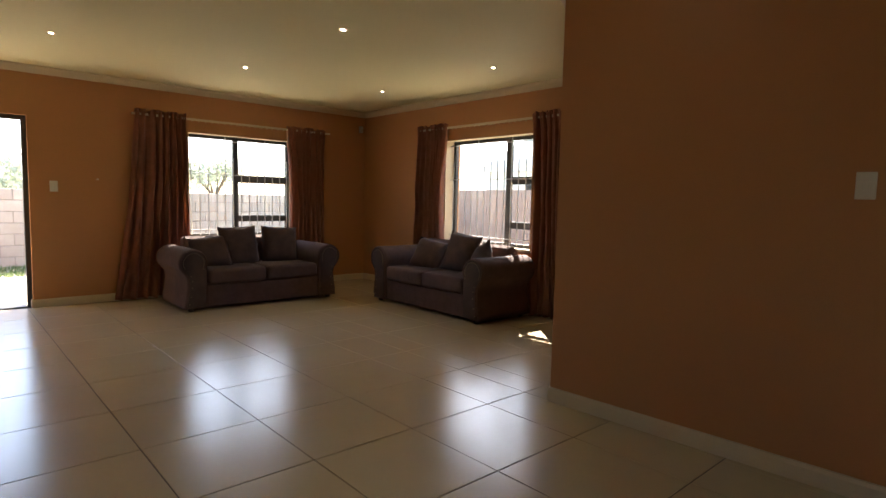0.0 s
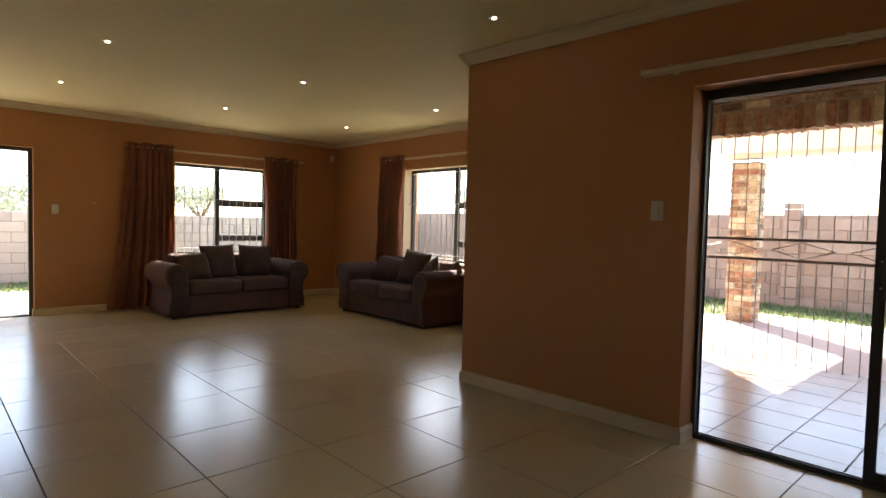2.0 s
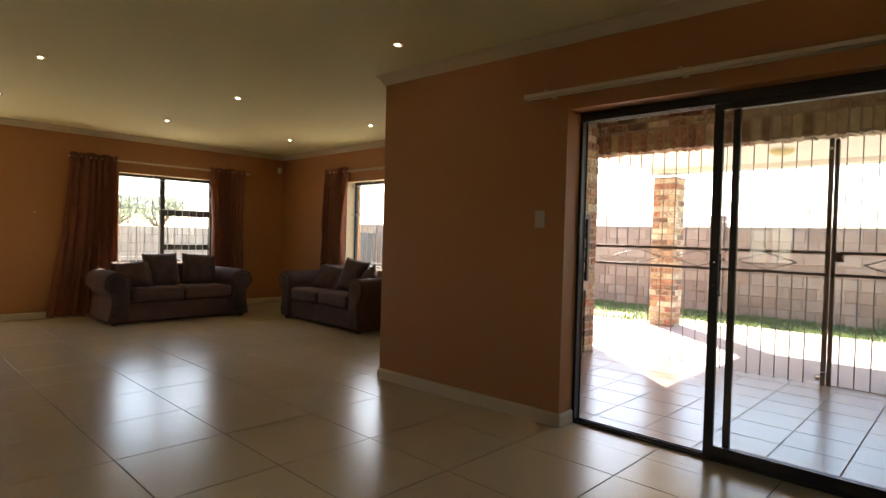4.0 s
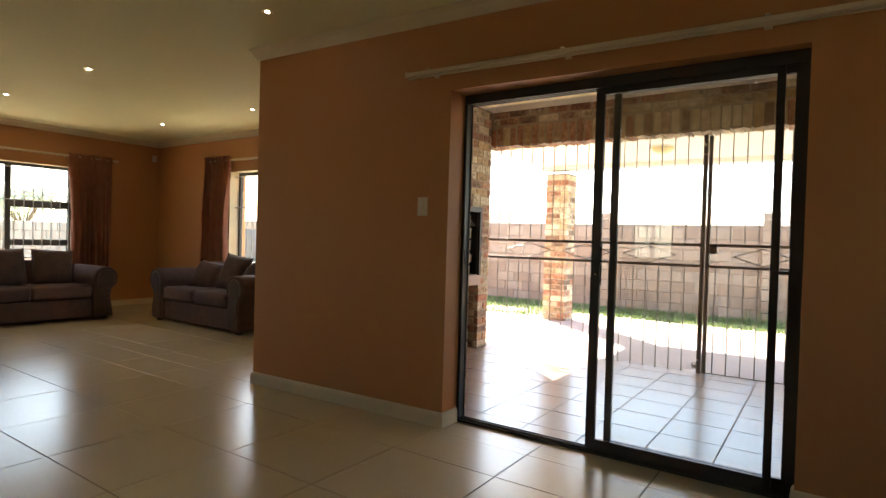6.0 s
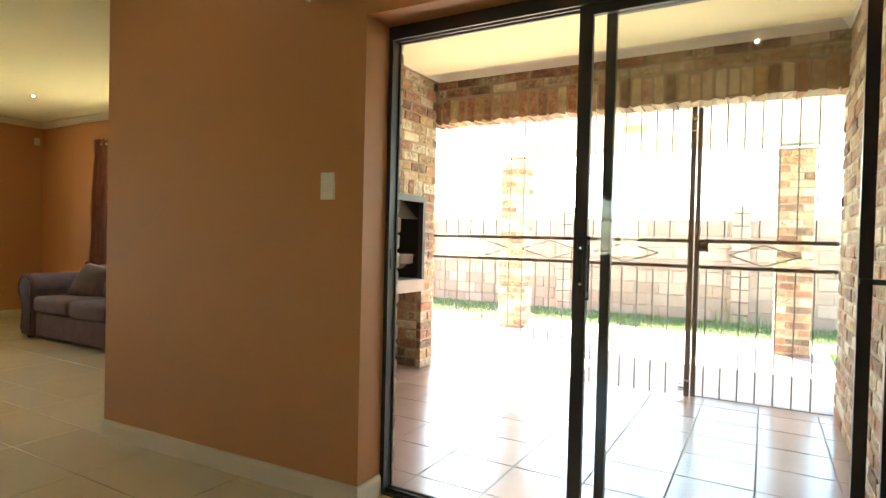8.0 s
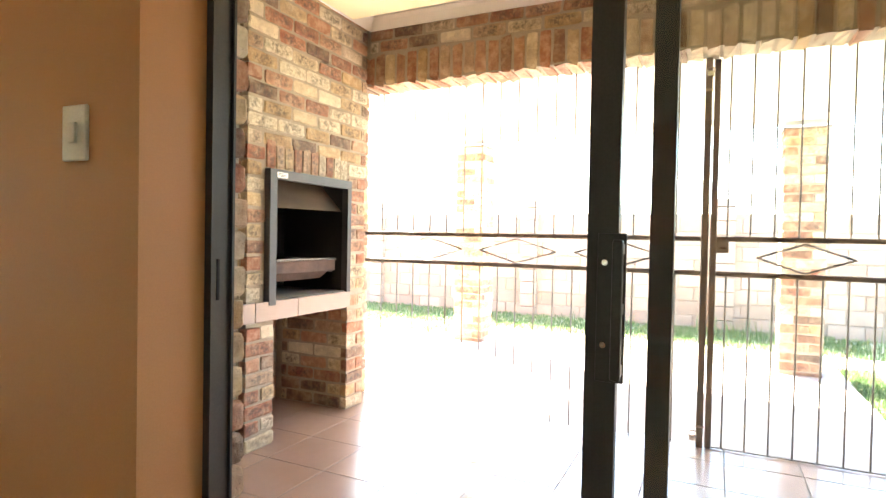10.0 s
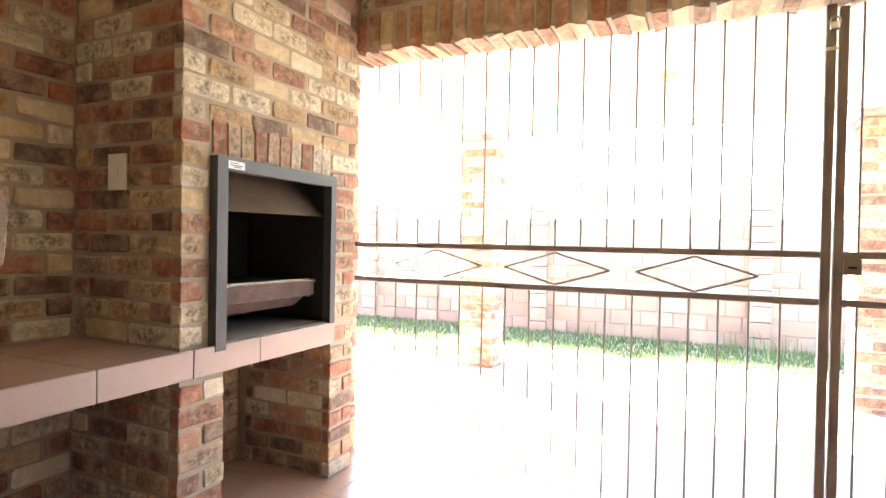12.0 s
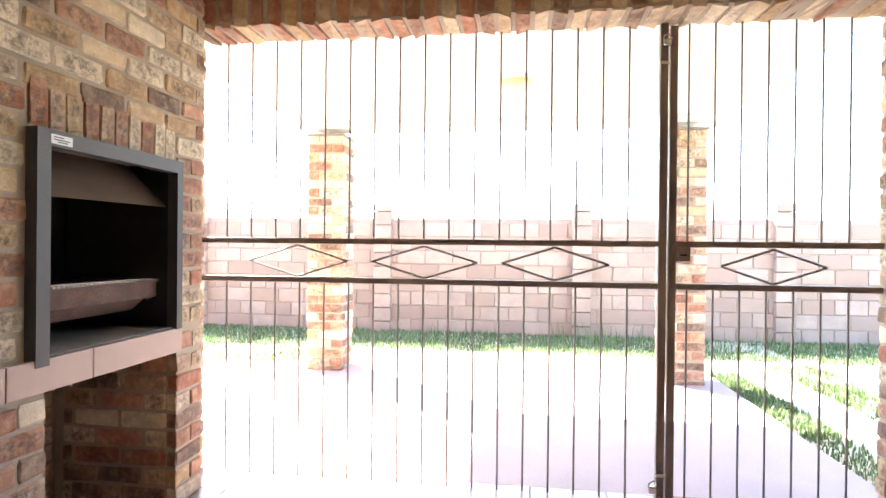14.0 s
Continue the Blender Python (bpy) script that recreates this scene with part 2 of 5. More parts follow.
def structure(name, bm, mat, label, category):
    return tagged(part(name, bm, mat), label, category, kind="structure")


def thing(name, label, category, group="", at=(0, 0, 0), turn=0):
    ob = new(name)
    ob.empty_display_size = 0.1
    ob.matrix_basis = pose(*at, 0, 0, turn)
    return tagged(ob, label, category, group)


def add_box(bm, x0, x1, y0, y1, z0, z1):
    v = [bm.verts.new(p) for p in ((x0, y0, z0), (x1, y0, z0), (x1, y1, z0), (x0, y1, z0), (x0, y0, z1), (x1, y0, z1), (x1, y1, z1), (x0, y1, z1))]
    for f in ((0, 3, 2, 1), (4, 5, 6, 7), (0, 1, 5, 4), (1, 2, 6, 5), (2, 3, 7, 6), (3, 0, 4, 7)):
        bm.faces.new([v[i] for i in f])
    return v


def box(x0, x1, y0, y1, z0, z1, bevel=0.0, steps=2):
    bm = bmesh.new()
    add_box(bm, x0, x1, y0, y1, z0, z1)
    if bevel:
        bmesh.ops.bevel(bm, geom=bm.edges[:], offset=bevel, segments=steps, affect="EDGES", profile=0.5)
    return bm


def rod(a, b, radius, sides=10, bm=None):
    bm = bm or bmesh.new()
    a, b = Vector(a), Vector(b)
    m = Matrix.Translation((a + b) / 2) @ (b - a).to_track_quat("Z", "Y").to_matrix().to_4x4()
    bmesh.ops.create_cone(bm, cap_ends=True, segments=sides, radius1=radius, radius2=radius, depth=(b - a).length, matrix=m)
    return bm


def prism(outline, z0, z1):
    bm = bmesh.new()
    lo, hi = [bm.verts.new((x, y, z0)) for x, y in outline], [bm.verts.new((x, y, z1)) for x, y in outline]
    n = len(outline)
    bm.faces.new(lo[::-1])
    bm.faces.new(hi)
    for i in range(n):
        bm.faces.new((lo[i], lo[(i + 1) % n], hi[(i + 1) % n], hi[i]))
    bmesh.ops.recalc_face_normals(bm, faces=bm.faces[:])
    return bm


def sweep(profile, path, closed=False):
    """A profile of (out, up) swept along a plan path of (x, y); out is to the path's left."""
    bm = bmesh.new()
    rings, n = [], len(path)
    for i, p in enumerate(path):
        p = Vector(p)
        d0 = (p - Vector(path[i - 1])).normalized() if i or closed else None
        d1 = (Vector(path[(i + 1) % n]) - p).normalized() if i < n - 1 or closed else None
        d0, d1 = d0 or d1, d1 or d0
        l0, l1 = Vector((-d0.y, d0.x)), Vector((-d1.y, d1.x))
        left = (l0 + l1) / max(0.2, 1 + l0.dot(l1))
        rings.append([bm.verts.new((p.x + left.x * o, p.y + left.y * o, u)) for o, u in profile])
    k = len(profile)
    for i in range(n if closed else n - 1):
        a, b = rings[i], rings[(i + 1) % n]
        for j in range(k):
            bm.faces.new((a[j], b[j], b[(j + 1) % k], a[(j + 1) % k]))
    if not closed:
        bm.faces.new(rings[0])
        bm.faces.new(rings[-1][::-1])
    bmesh.ops.recalc_face_normals(bm, faces=bm.faces[:])
    return bm


def wall_sheet(along, lo, hi, u0, u1, z0, z1, holes=()):
    """A wall of real thickness from lo to hi across, u0 to u1 along 'x' or 'y', with openings (u0, u1, z0, z1) right through it."""
    us = sorted({u0, u1, *[h[0] for h in holes], *[h[1] for h in holes]})
    zs = sorted({z0, z1, *[h[2] for h in holes], *[h[3] for h in holes]})
    bm = bmesh.new()
    seen = {}

    def v(u, w, z):
        key = (u, w, z)
        if key not in seen:
            seen[key] = bm.verts.new((u, w, z) if along == "x" else (w, u, z))
        return seen[key]

    def solid(i, j):
        if not (0 <= i < len(us) - 1 and 0 <= j < len(zs) - 1):
            return False
        u, z = (us[i] + us[i + 1]) / 2, (zs[j] + zs[j + 1]) / 2
        return not any(a < u < b and c < z < d for a, b, c, d in holes)

    for i in range(len(us) - 1):
        for j in range(len(zs) - 1):
            if not solid(i, j):
                continue
            a, b, c, d = us[i], us[i + 1], zs[j], zs[j + 1]
            for w in (lo, hi):
                bm.faces.new((v(a, w, c), v(b, w, c), v(b, w, d), v(a, w, d)))
            for di, dj, p, q in ((-1, 0, (a, c), (a, d)), (1, 0, (b, c), (b, d)), (0, -1, (a, c), (b, c)), (0, 1, (a, d), (b, d))):
                if not solid(i + di, j + dj):
                    bm.faces.new((v(p[0], lo, p[1]), v(q[0], lo, q[1]), v(q[0], hi, q[1]), v(p[0], hi, p[1])))
    bmesh.ops.recalc_face_normals(bm, faces=bm.faces[:])
    return bm


def pillow(w, d, h, puff=0.5, cuts=7, corner=2.6):
    """A stuffed cushion, w by d, thickest in the middle, with drawn-out corners."""
    bm = bmesh.new()
    bmesh.ops.create_grid(bm, x_segments=cuts, y_segments=cuts, size=1.0)
    top = bm.verts[:]
    dup = bmesh.ops.duplicate(bm, geom=bm.verts[:] + bm.edges[:] + bm.faces[:])
    low = [g for g in dup["geom"] if isinstance(g, bmesh.types.BMVert)]
    for verts, side in ((top, 1), (low, -1)):
        for q in verts:
            x, y = q.co.x, q.co.y
            t = max(0.0, (1 - abs(x) ** corner) * (1 - abs(y) ** corner)) ** puff
            pinch = 1 - 0.05 * (1 - abs(x) ** 4) * abs(y) ** 3
            pinch2 = 1 - 0.05 * (1 - abs(y) ** 4) * abs(x) ** 3
            wob = 0.012 * noise.noise(Vector((x * 2.1, y * 2.3, side * 3 + w)))
            q.co = Vector((x * w / 2 * pinch2, y * d / 2 * pinch, side * t * h / 2 + wob * t))
    bmesh.ops.remove_doubles(bm, verts=bm.verts[:], dist=0.002)
    bmesh.ops.recalc_face_normals(bm, faces=bm.faces[:])
    return bm


# ---------------------------------------------------------------- plan
AX, AX_OUT = 3.15, 3.44          # wall with the sliding door: room face, back of the plaster leaf
BRICK_X = 3.50                   # patio face of that wall
DOOR_Y0, DOOR_Y1, DOOR_TOP = -1.468, 0.40, 2.10
CORNER_Y = 2.15
NORTH_Y, EAST_X = 7.50, 5.28
WEST_X, SOUTH_Y = -2.6, -4.0
CEIL = 2.60
W1 = (2.62, 4.06, 0.72, 2.06)    # window in the north wall: x0, x1, z0, z1
W2 = (4.13, 5.60, 0.72, 2.06)    # window in the east wall: y0, y1, z0, z1
D1 = (0.07, 0.97, 0.0, 2.08)     # open doorway in the north wall
W3 = (0.42, 1.08, 0.95, 1.85)    # window in the west wall, behind the walk
W4_FILL = (1.2, 2.1, 0.95, 2.06)    # unseen window added in the south wall, behind the walk, for fill light
BACK_Y, BREAST_Y, BREAST_X0, BREAST_X1 = 2.17, 1.56, 4.65, 5.755
PATIO_CEIL = 2.67
LINTEL_X0, LINTEL_X1, LINTEL_Z = 5.78, 6.02, 2.215
GATE_X = 5.985
SIDE_Y = -1.535


def face(y):
    """Room face of the sliding door wall, which runs slightly out of square."""
    return AX + 0.005 - 0.045 * (max(y, DOOR_Y0) - 1.25)


# ---------------------------------------------------------------- the house shell
structure("wall_north", wall_sheet("x", NORTH_Y, NORTH_Y + 0.27, WEST_X, EAST_X + 0.27, 0, CEIL, (W1, D1)), WALL_PAINT, "terracotta-orange plastered living room wall with window and doorway", "wall")
structure("wall_east", wall_sheet("y", EAST_X, EAST_X + 0.27, 2.215, NORTH_Y, 0, CEIL, (W2,)), WALL_PAINT, "terracotta-orange plastered living room wall with one window", "wall")
structure("wall_west", wall_sheet("y", WEST_X - 0.25, WEST_X, SOUTH_Y, NORTH_Y, 0, CEIL, (W3,)), WALL_PAINT, "terracotta-orange plastered wall behind the living room", "wall")
structure("wall_south", wall_sheet("x", SOUTH_Y - 0.25, SOUTH_Y, WEST_X - 0.25, BRICK_X, 0, CEIL, (W4_FILL,)), WALL_PAINT, "plain terracotta-orange plastered wall closing the room", "wall")
bm = wall_sheet("y", AX, AX_OUT, SOUTH_Y, 1.6, 0, CEIL, ((DOOR_Y0, DOOR_Y1, 0, DOOR_TOP),))
for q in bm.verts:
    if q.co.x < AX + 0.01:
        q.co.x = face(q.co.y)
structure("wall_sliding_door", bm, WALL_PAINT, "terracotta-orange plastered wall with a sliding door opening", "wall")
structure("wall_corner", prism([(face(1.6), 1.6), (AX_OUT, 1.6), (AX_OUT, 2.215), (EAST_X, 2.215), (EAST_X, 2.36), (AX_OUT, 2.31), (face(CORNER_Y), CORNER_Y)], 0, CEIL), WALL_PAINT, "terracotta-orange plastered projecting wall corner", "wall")
structure("ceiling", box(WEST_X - 0.25, EAST_X + 0.27, SOUTH_Y - 0.25, NORTH_Y + 0.27, CEIL, CEIL + 0.12), CEILING_PAINT, "smooth cream painted living room ceiling", "ceiling")

# skirting and cornice follow the room's outline, counter-clockwise, so that left is inwards
SKIRT = [(0, 0), (0.016, 0), (0.016, 0.072), (0.010, 0.088), (0, 0.092)]
COVE = [(0, CEIL - 0.075), (0.012, CEIL - 0.075), (0.030, CEIL - 0.055), (0.048, CEIL - 0.028), (0.075, CEIL - 0.010), (0.075, CEIL), (0, CEIL)]
ROOM = [(WEST_X, NORTH_Y), (WEST_X, SOUTH_Y), (face(SOUTH_Y), SOUTH_Y), (face(DOOR_Y0), DOOR_Y0), (face(CORNER_Y), CORNER_Y), (AX_OUT, 2.31), (EAST_X, 2.36), (EAST_X, NORTH_Y)]
structure("cornice", sweep(COVE, ROOM, True), TRIM_PAINT, "white coved plaster cornice round the ceiling", "cornice")
for run in ([(D1[0], NORTH_Y), (WEST_X, NORTH_Y), (WEST_X, SOUTH_Y), (face(SOUTH_Y), SOUTH_Y), (face(DOOR_Y0), DOOR_Y0), (AX + 0.20, DOOR_Y0)],
            [(AX + 0.20, DOOR_Y1), (face(DOOR_Y1), DOOR_Y1), (face(CORNER_Y), CORNER_Y), (AX_OUT, 2.31), (EAST_X, 2.36), (EAST_X, NORTH_Y), (D1[1], NORTH_Y), (D1[1], NORTH_Y + 0.08)]):
    structure("baseboard", sweep(SKIRT, run), TRIM_PAINT, "white painted skirting board along the wall", "baseboard")

# roof with eaves, out of view; soffits sized to trim sun through the windows
structure("roof", box(WEST_X - 0.9, EAST_X + 0.62, 2.0, NORTH_Y + 0.68, CEIL + 0.13, CEIL + 0.25), PATIO_CEILING, "pale roof slab with eaves over the living room", "roof")
structure("soffit_north", box(WEST_X - 0.9, EAST_X + 0.64, NORTH_Y + 0.275, NORTH_Y + 0.68, 2.30, 2.36), PATIO_CEILING, "unseen white eaves soffit that trims the sun at the windows", "soffit")
structure("soffit_east", box(EAST_X + 0.275, EAST_X + 0.64, 2.5, NORTH_Y + 0.27, 2.30, 2.36), PATIO_CEILING, "unseen white eaves soffit that trims the sun at the windows", "soffit")

# patio shell
structure("patio_ceiling", box(AX_OUT + 0.005, LINTEL_X1, SIDE_Y - 0.22, 2.43, PATIO_CEIL, PATIO_CEIL + 0.1), PATIO_CEILING, "smooth white painted patio ceiling", "ceiling")
structure("patio_cornice", sweep([(o, z + PATIO_CEIL - CEIL) for o, z in COVE], [(BRICK_X + 0.01, SIDE_Y), (LINTEL_X0, SIDE_Y), (LINTEL_X0, BREAST_Y), (BREAST_X0, BREAST_Y), (BREAST_X0, BACK_Y), (BRICK_X + 0.01, BACK_Y)], True), PATIO_CEILING, "white coved cornice round the patio ceiling", "cornice")
structure("patio_roof", box(LINTEL_X1, 8.95, -1.72, 2.20, 2.36, 2.44), PATIO_CEILING, "white ceiling boards of the outer patio roof", "roof")
# outer beam over the columns, with fascia
structure("roof_beam", box(8.46, 8.72, -1.70, 2.20, 2.296, 2.3585), PATIO_CEILING, "white painted beam on the brick columns", "beam")

# floors: grout beds; the tiles on them come last
floor = structure("floor", prism([(WEST_X, SOUTH_Y), (AX + 0.21, SOUTH_Y), (AX + 0.21, 2.1), (EAST_X, 2.1), (EAST_X, NORTH_Y + 0.1), (WEST_X, NORTH_Y + 0.1)], -0.12, -0.003), GROUT, "beige glossy tiled living room floor with dark joints", "floor")
patio_floor = structure("patio_floor", box(AX + 0.215, 6.045, -1.72, 2.43, -0.12, -0.0018), PATIO_GROUT, "brown tiled patio floor with dark joints", "floor")

structure("patio_apron", box(6.047, 8.80, -1.72, 2.43, -0.12, -0.010, 0.004), PAVING, "smooth mauve paved apron under the outer patio roof", "paving")

# ground to the horizon
def ground_material():
    m, nt, bs = material("dry_lawn_ground")
    vec = place(nt)
    a = ramp(nt, noisy(nt, vec, 0.5, 6, 0.65), [(0.36, (0.66, 0.60, 0.46)), (0.54, (0.60, 0.55, 0.41)), (0.72, (0.34, 0.35, 0.20))])
    b = ramp(nt, noisy(nt, vec, 22, 5, 0.7), [(0.3, (0.55, 0.5, 0.45)), (0.7, (1, 1, 1))])
    nt.links.new(mixer(nt, 1.0, a, b, "MULTIPLY"), bs.inputs["Base Color"])
    bs.inputs["Roughness"].default_value = 0.95
    bump(nt, bs, noisy(nt, vec, 40, 5, 0.7), 0.6, 0.02)
    return m


EARTH = ground_material()
bm = bmesh.new()
bmesh.ops.create_circle(bm, cap_ends=True, segments=48, radius=900)
bmesh.ops.translate(bm, verts=bm.verts[:], vec=(0, 0, -0.06))
# the house and patio slabs stand in the sheet
structure("ground", bm, EARTH, "dry sandy lawn ground reaching the horizon", "ground")

# ---------------------------------------------------------------- sliding door
def bar(bm, x0, x1, y0, y1, z0, z1):
    add_box(bm, x0, x1, y0, y1, z0, z1)
    return bm


def framed(name, parent, x0, x1, y0, y1, z0, z1, stile, stile2, top, low, mat=BRONZE, label=""):
    """A rectangular aluminium frame in a plane of constant x."""
    bm = bmesh.new()
    bar(bm, x0, x1, y0, y0 + stile, z0, z1)
    bar(bm, x0, x1, y1 - stile2, y1, z0, z1)
    bar(bm, x0, x1, y0 + stile, y1 - stile2, z1 - top, z1)
    bar(bm, x0, x1, y0 + stile, y1 - stile2, z0, z0 + low)
    return part(name, bm, mat, parent, label)


def pane(parent, x0, x1, y0, y1, z0, z1):
    bm = bmesh.new()
    thin_x = (x1 - x0) < (y1 - y0)
    xm, ym = (x0 + x1) / 2, (y0 + y1) / 2
    pts = [(xm, y0, z0), (xm, y1, z0), (xm, y1, z1), (xm, y0, z1)] if thin_x else [(x0, ym, z0), (x1, ym, z0), (x1, ym, z1), (x0, ym, z1)]
    bm.faces.new([bm.verts.new(p) for p in pts])
    ob = part("pane", bm, GLASS, parent)
    ob.visible_shadow = False
    return ob


slider = thing("sliding_door", "dark bronze aluminium sliding patio door standing half open", "sliding door", at=(3.38, -0.5, 0))
slider["kind"] = "structure"
OFF = Matrix.Translation((-3.38, 0.5, 0))


def under(ob, parent, off):
    ob.matrix_basis = off
    return ob


def rel(bm, off):
    bmesh.ops.transform(bm, matrix=off, verts=bm.verts[:])
    return bm


bm = bmesh.new()
FX0, FX1 = 3.358, 3.432
bar(bm, FX0, 3.428, DOOR_Y0, DOOR_Y0 + 0.030, 0, DOOR_TOP)
bar(bm, FX0, 3.428, DOOR_Y1 - 0.014, DOOR_Y1, 0, DOOR_TOP)
for x in (FX0, 3.420):  # lips of the side channels
    bar(bm, x, x + 0.007, DOOR_Y0 + 0.030, DOOR_Y0 + 0.044, 0, DOOR_TOP - 0.03)
    bar(bm, x, x + 0.007, DOOR_Y1 - 0.021, DOOR_Y1 - 0.014, 0, DOOR_TOP - 0.03)
bar(bm, FX0, FX1, DOOR_Y0 + 0.030, DOOR_Y1 - 0.014, DOOR_TOP - 0.03, DOOR_TOP)
for x in (FX0 - 0.006, 3.386, 3.420):  # track ribs in the head
    bar(bm, x, x + 0.012, DOOR_Y0 + 0.030, DOOR_Y1 - 0.014, DOOR_TOP - 0.06, DOOR_TOP - 0.03)
part("door_frame", rel(bm, OFF), BRONZE, slider)
bm = bmesh.new()
bar(bm, FX0, FX1, DOOR_Y0 + 0.014, DOOR_Y1 - 0.014, -0.002, 0.014)
for x in (3.379, 3.408):
    bar(bm, x, x + 0.006, DOOR_Y0 + 0.014, DOOR_Y1 - 0.014, 0.014, 0.026)
part("sill_track", rel(bm, OFF), BRONZE, slider)
for nm, x0, x1, ya, yb, lab in (("sliding_leaf", 3.370, 3.394, -1.369, -0.460, "open sliding leaf"), ("fixed_leaf", 3.399, 3.423, -1.437, -0.554, "fixed glazed leaf")):
    leaf = framed(nm, slider, x0, x1, ya, yb, 0.028, DOOR_TOP - 0.045, 0.036 if nm == "sliding_leaf" else 0.028, 0.050 if nm == "sliding_leaf" else 0.036, 0.05, 0.055, label=lab)
    under(leaf, slider, OFF)
    under(pane(leaf, x0, x1, ya + 0.025, yb - 0.035, 0.10, DOOR_TOP - 0.09), leaf, Matrix())
    if nm == "sliding_leaf":
        bm = box(3.330, 3.345, -0.522, -0.506, 0.955, 1.175, 0.004)
        for z in (0.960, 1.057, 1.152):
            add_box(bm, 3.341, 3.3705, -0.521, -0.507, z, z + 0.016)
        under(part("door_handle", bm, BRONZE, leaf, "black pull handle"), leaf, Matrix())
        under(part("handle_plate", box(3.364, 3.3705, -0.523, -0.478, 0.945, 1.185, 0.002), BRONZE, leaf), leaf, Matrix())
        for z in (1.005, 1.138):
            under(part("screw", rod((3.361, -0.490, z), (3.365, -0.490, z), 0.005, 10), CHROME, leaf), leaf, Matrix())
        under(part("latch", box(3.352, 3.3705, -1.43, -1.335, 1.055, 1.072), BRONZE, leaf), leaf, Matrix())
under(part("lock_slot", box(3.380, 3.387, 0.3835, 0.387, 1.018, 1.113), SOOT, slider), slider, OFF)

# curtain rail above it
rail = thing("curtain_rail", "pale double curtain track above the sliding door", "curtain rail", at=(face(-0.6) - 0.068, -0.6, 2.195), turn=2.6)
for x, h in ((0.0, 0.017), (-0.036, 0.013)):
    bm = box(x - 0.011, x + 0.011, -1.75, 1.26, -h, h, 0.004)
    for y in (1.262, -1.762):
        add_box(bm, x - 0.013, x + 0.013, y - 0.006, y + 0.006, -h - 0.003, h + 0.003)
    part("track", bm, TRIM_PAINT, rail)
for y in (1.1, 0.25, -0.7, -1.6):
    bm = box(-0.05, 0.066, y - 0.011, y + 0.011, 0.0175, 0.024, 0.002)
    add_box(bm, 0.058, 0.0665, y - 0.018, y + 0.018, -0.012, 0.045)
    part("bracket", bm, TRIM_PAINT, rail)

# ---------------------------------------------------------------- windows
def window(name, label, w, width, z0, z1, mull, transoms, side):
    """A dark aluminium window built in its own frame: u along the wall, v outwards."""
    win = thing(name, label, "window")
    win["kind"] = "structure"
    win.matrix_basis = w
    d0, d1, f = 0.03, 0.075, 0.045
    inset = 0.0035
    fr = bmesh.new()
    add_box(fr, inset, f, d0, d1, z0, z1 - inset)
    add_box(fr, width - f, width - inset, d0, d1, z0, z1 - inset)
    add_box(fr, f, width - f, d0, d1, z1 - f, z1 - inset)
    add_box(fr, f, width - f, d0, d1, z0, z0 + f)
    add_box(fr, mull - 0.035, mull + 0.035, d0, d1, z0 + f, z1 - f)
    frame_ob = part("window_frame", fr, BRONZE, win)
    a, b = (mull + 0.035, width - f) if side > 0 else (f, mull - 0.035)
    sash = bmesh.new()
    for z, h in transoms:
        add_box(sash, a, b, d0 + 0.002, d1 - 0.002, z - h / 2, z + h / 2)
    part("transom", sash, BRONZE, win)
    levels = [z0 + f] + [z for z, h in transoms[::-1]] + [z1 - f]
    for lo, hi in zip(levels[:-1], levels[1:]):
        pane(win, a, b, 0.05, 0.056, lo, hi)
    c, d = (f, mull - 0.035) if side > 0 else (mull + 0.035, width - f)
    pane(win, c, d, 0.05, 0.056, z0 + f, z1 - f)
    part("window_sill", box(-0.02, width + 0.02, -0.13, d0, z0 - 0.03, z0 + 0.002, 0.006), TRIM_PAINT, win)
    # burglar bars inside the reveal
    grille = part("burglar_bars", rod((0, -0.03, z1 - 0.07), (width, -0.03, z1 - 0.07), 0.006, 8), BAR_PAINT, win, "pale grey painted steel burglar bars")
    for z in (1.55, z0 + 0.10):
        part("crossbar", rod((0, -0.03, z), (width, -0.03, z), 0.006, 8), BAR_PAINT, grille)
    n = 13
    for i in range(n):
        u = width * (i + 0.5) / n
        part("upright_bar", rod((u, -0.022, z0 + 0.03), (u, -0.022, z1 - 0.01 if i in (4, 9) else 1.78), 0.0065, 6), BAR_PAINT, grille)
    return win


window("window_1", "dark aluminium window with pale grey burglar bars, daylight outside", pose(W1[0], NORTH_Y + 0.12, 0), W1[1] - W1[0], W1[2], W1[3], 0.66, ((1.50, 0.095), (0.965, 0.085)), 1)
window("window_2", "dark aluminium window with pale grey burglar bars, yard wall outside", pose(EAST_X + 0.12, W2[1], 0, 0, 0, -90), W2[1] - W2[0], W2[2], W2[3], 0.98, ((1.53, 0.09), (0.99, 0.08)), 1)
# added out of view, only to let more daylight in from behind
window("window_4", "unseen window added in the plain end wall to brighten the room", pose(W4_FILL[1], SOUTH_Y - 0.12, 0, 0, 0, 180), W4_FILL[1] - W4_FILL[0], W4_FILL[2], W4_FILL[3], 0.45, ((1.6, 0.05),), 1)
window("window_3", "small dark aluminium window in the wall behind", pose(WEST_X - 0.12, W3[0], 0, 0, 0, 90), W3[1] - W3[0], W3[2], W3[3], 0.33, ((1.5, 0.05),), 1)

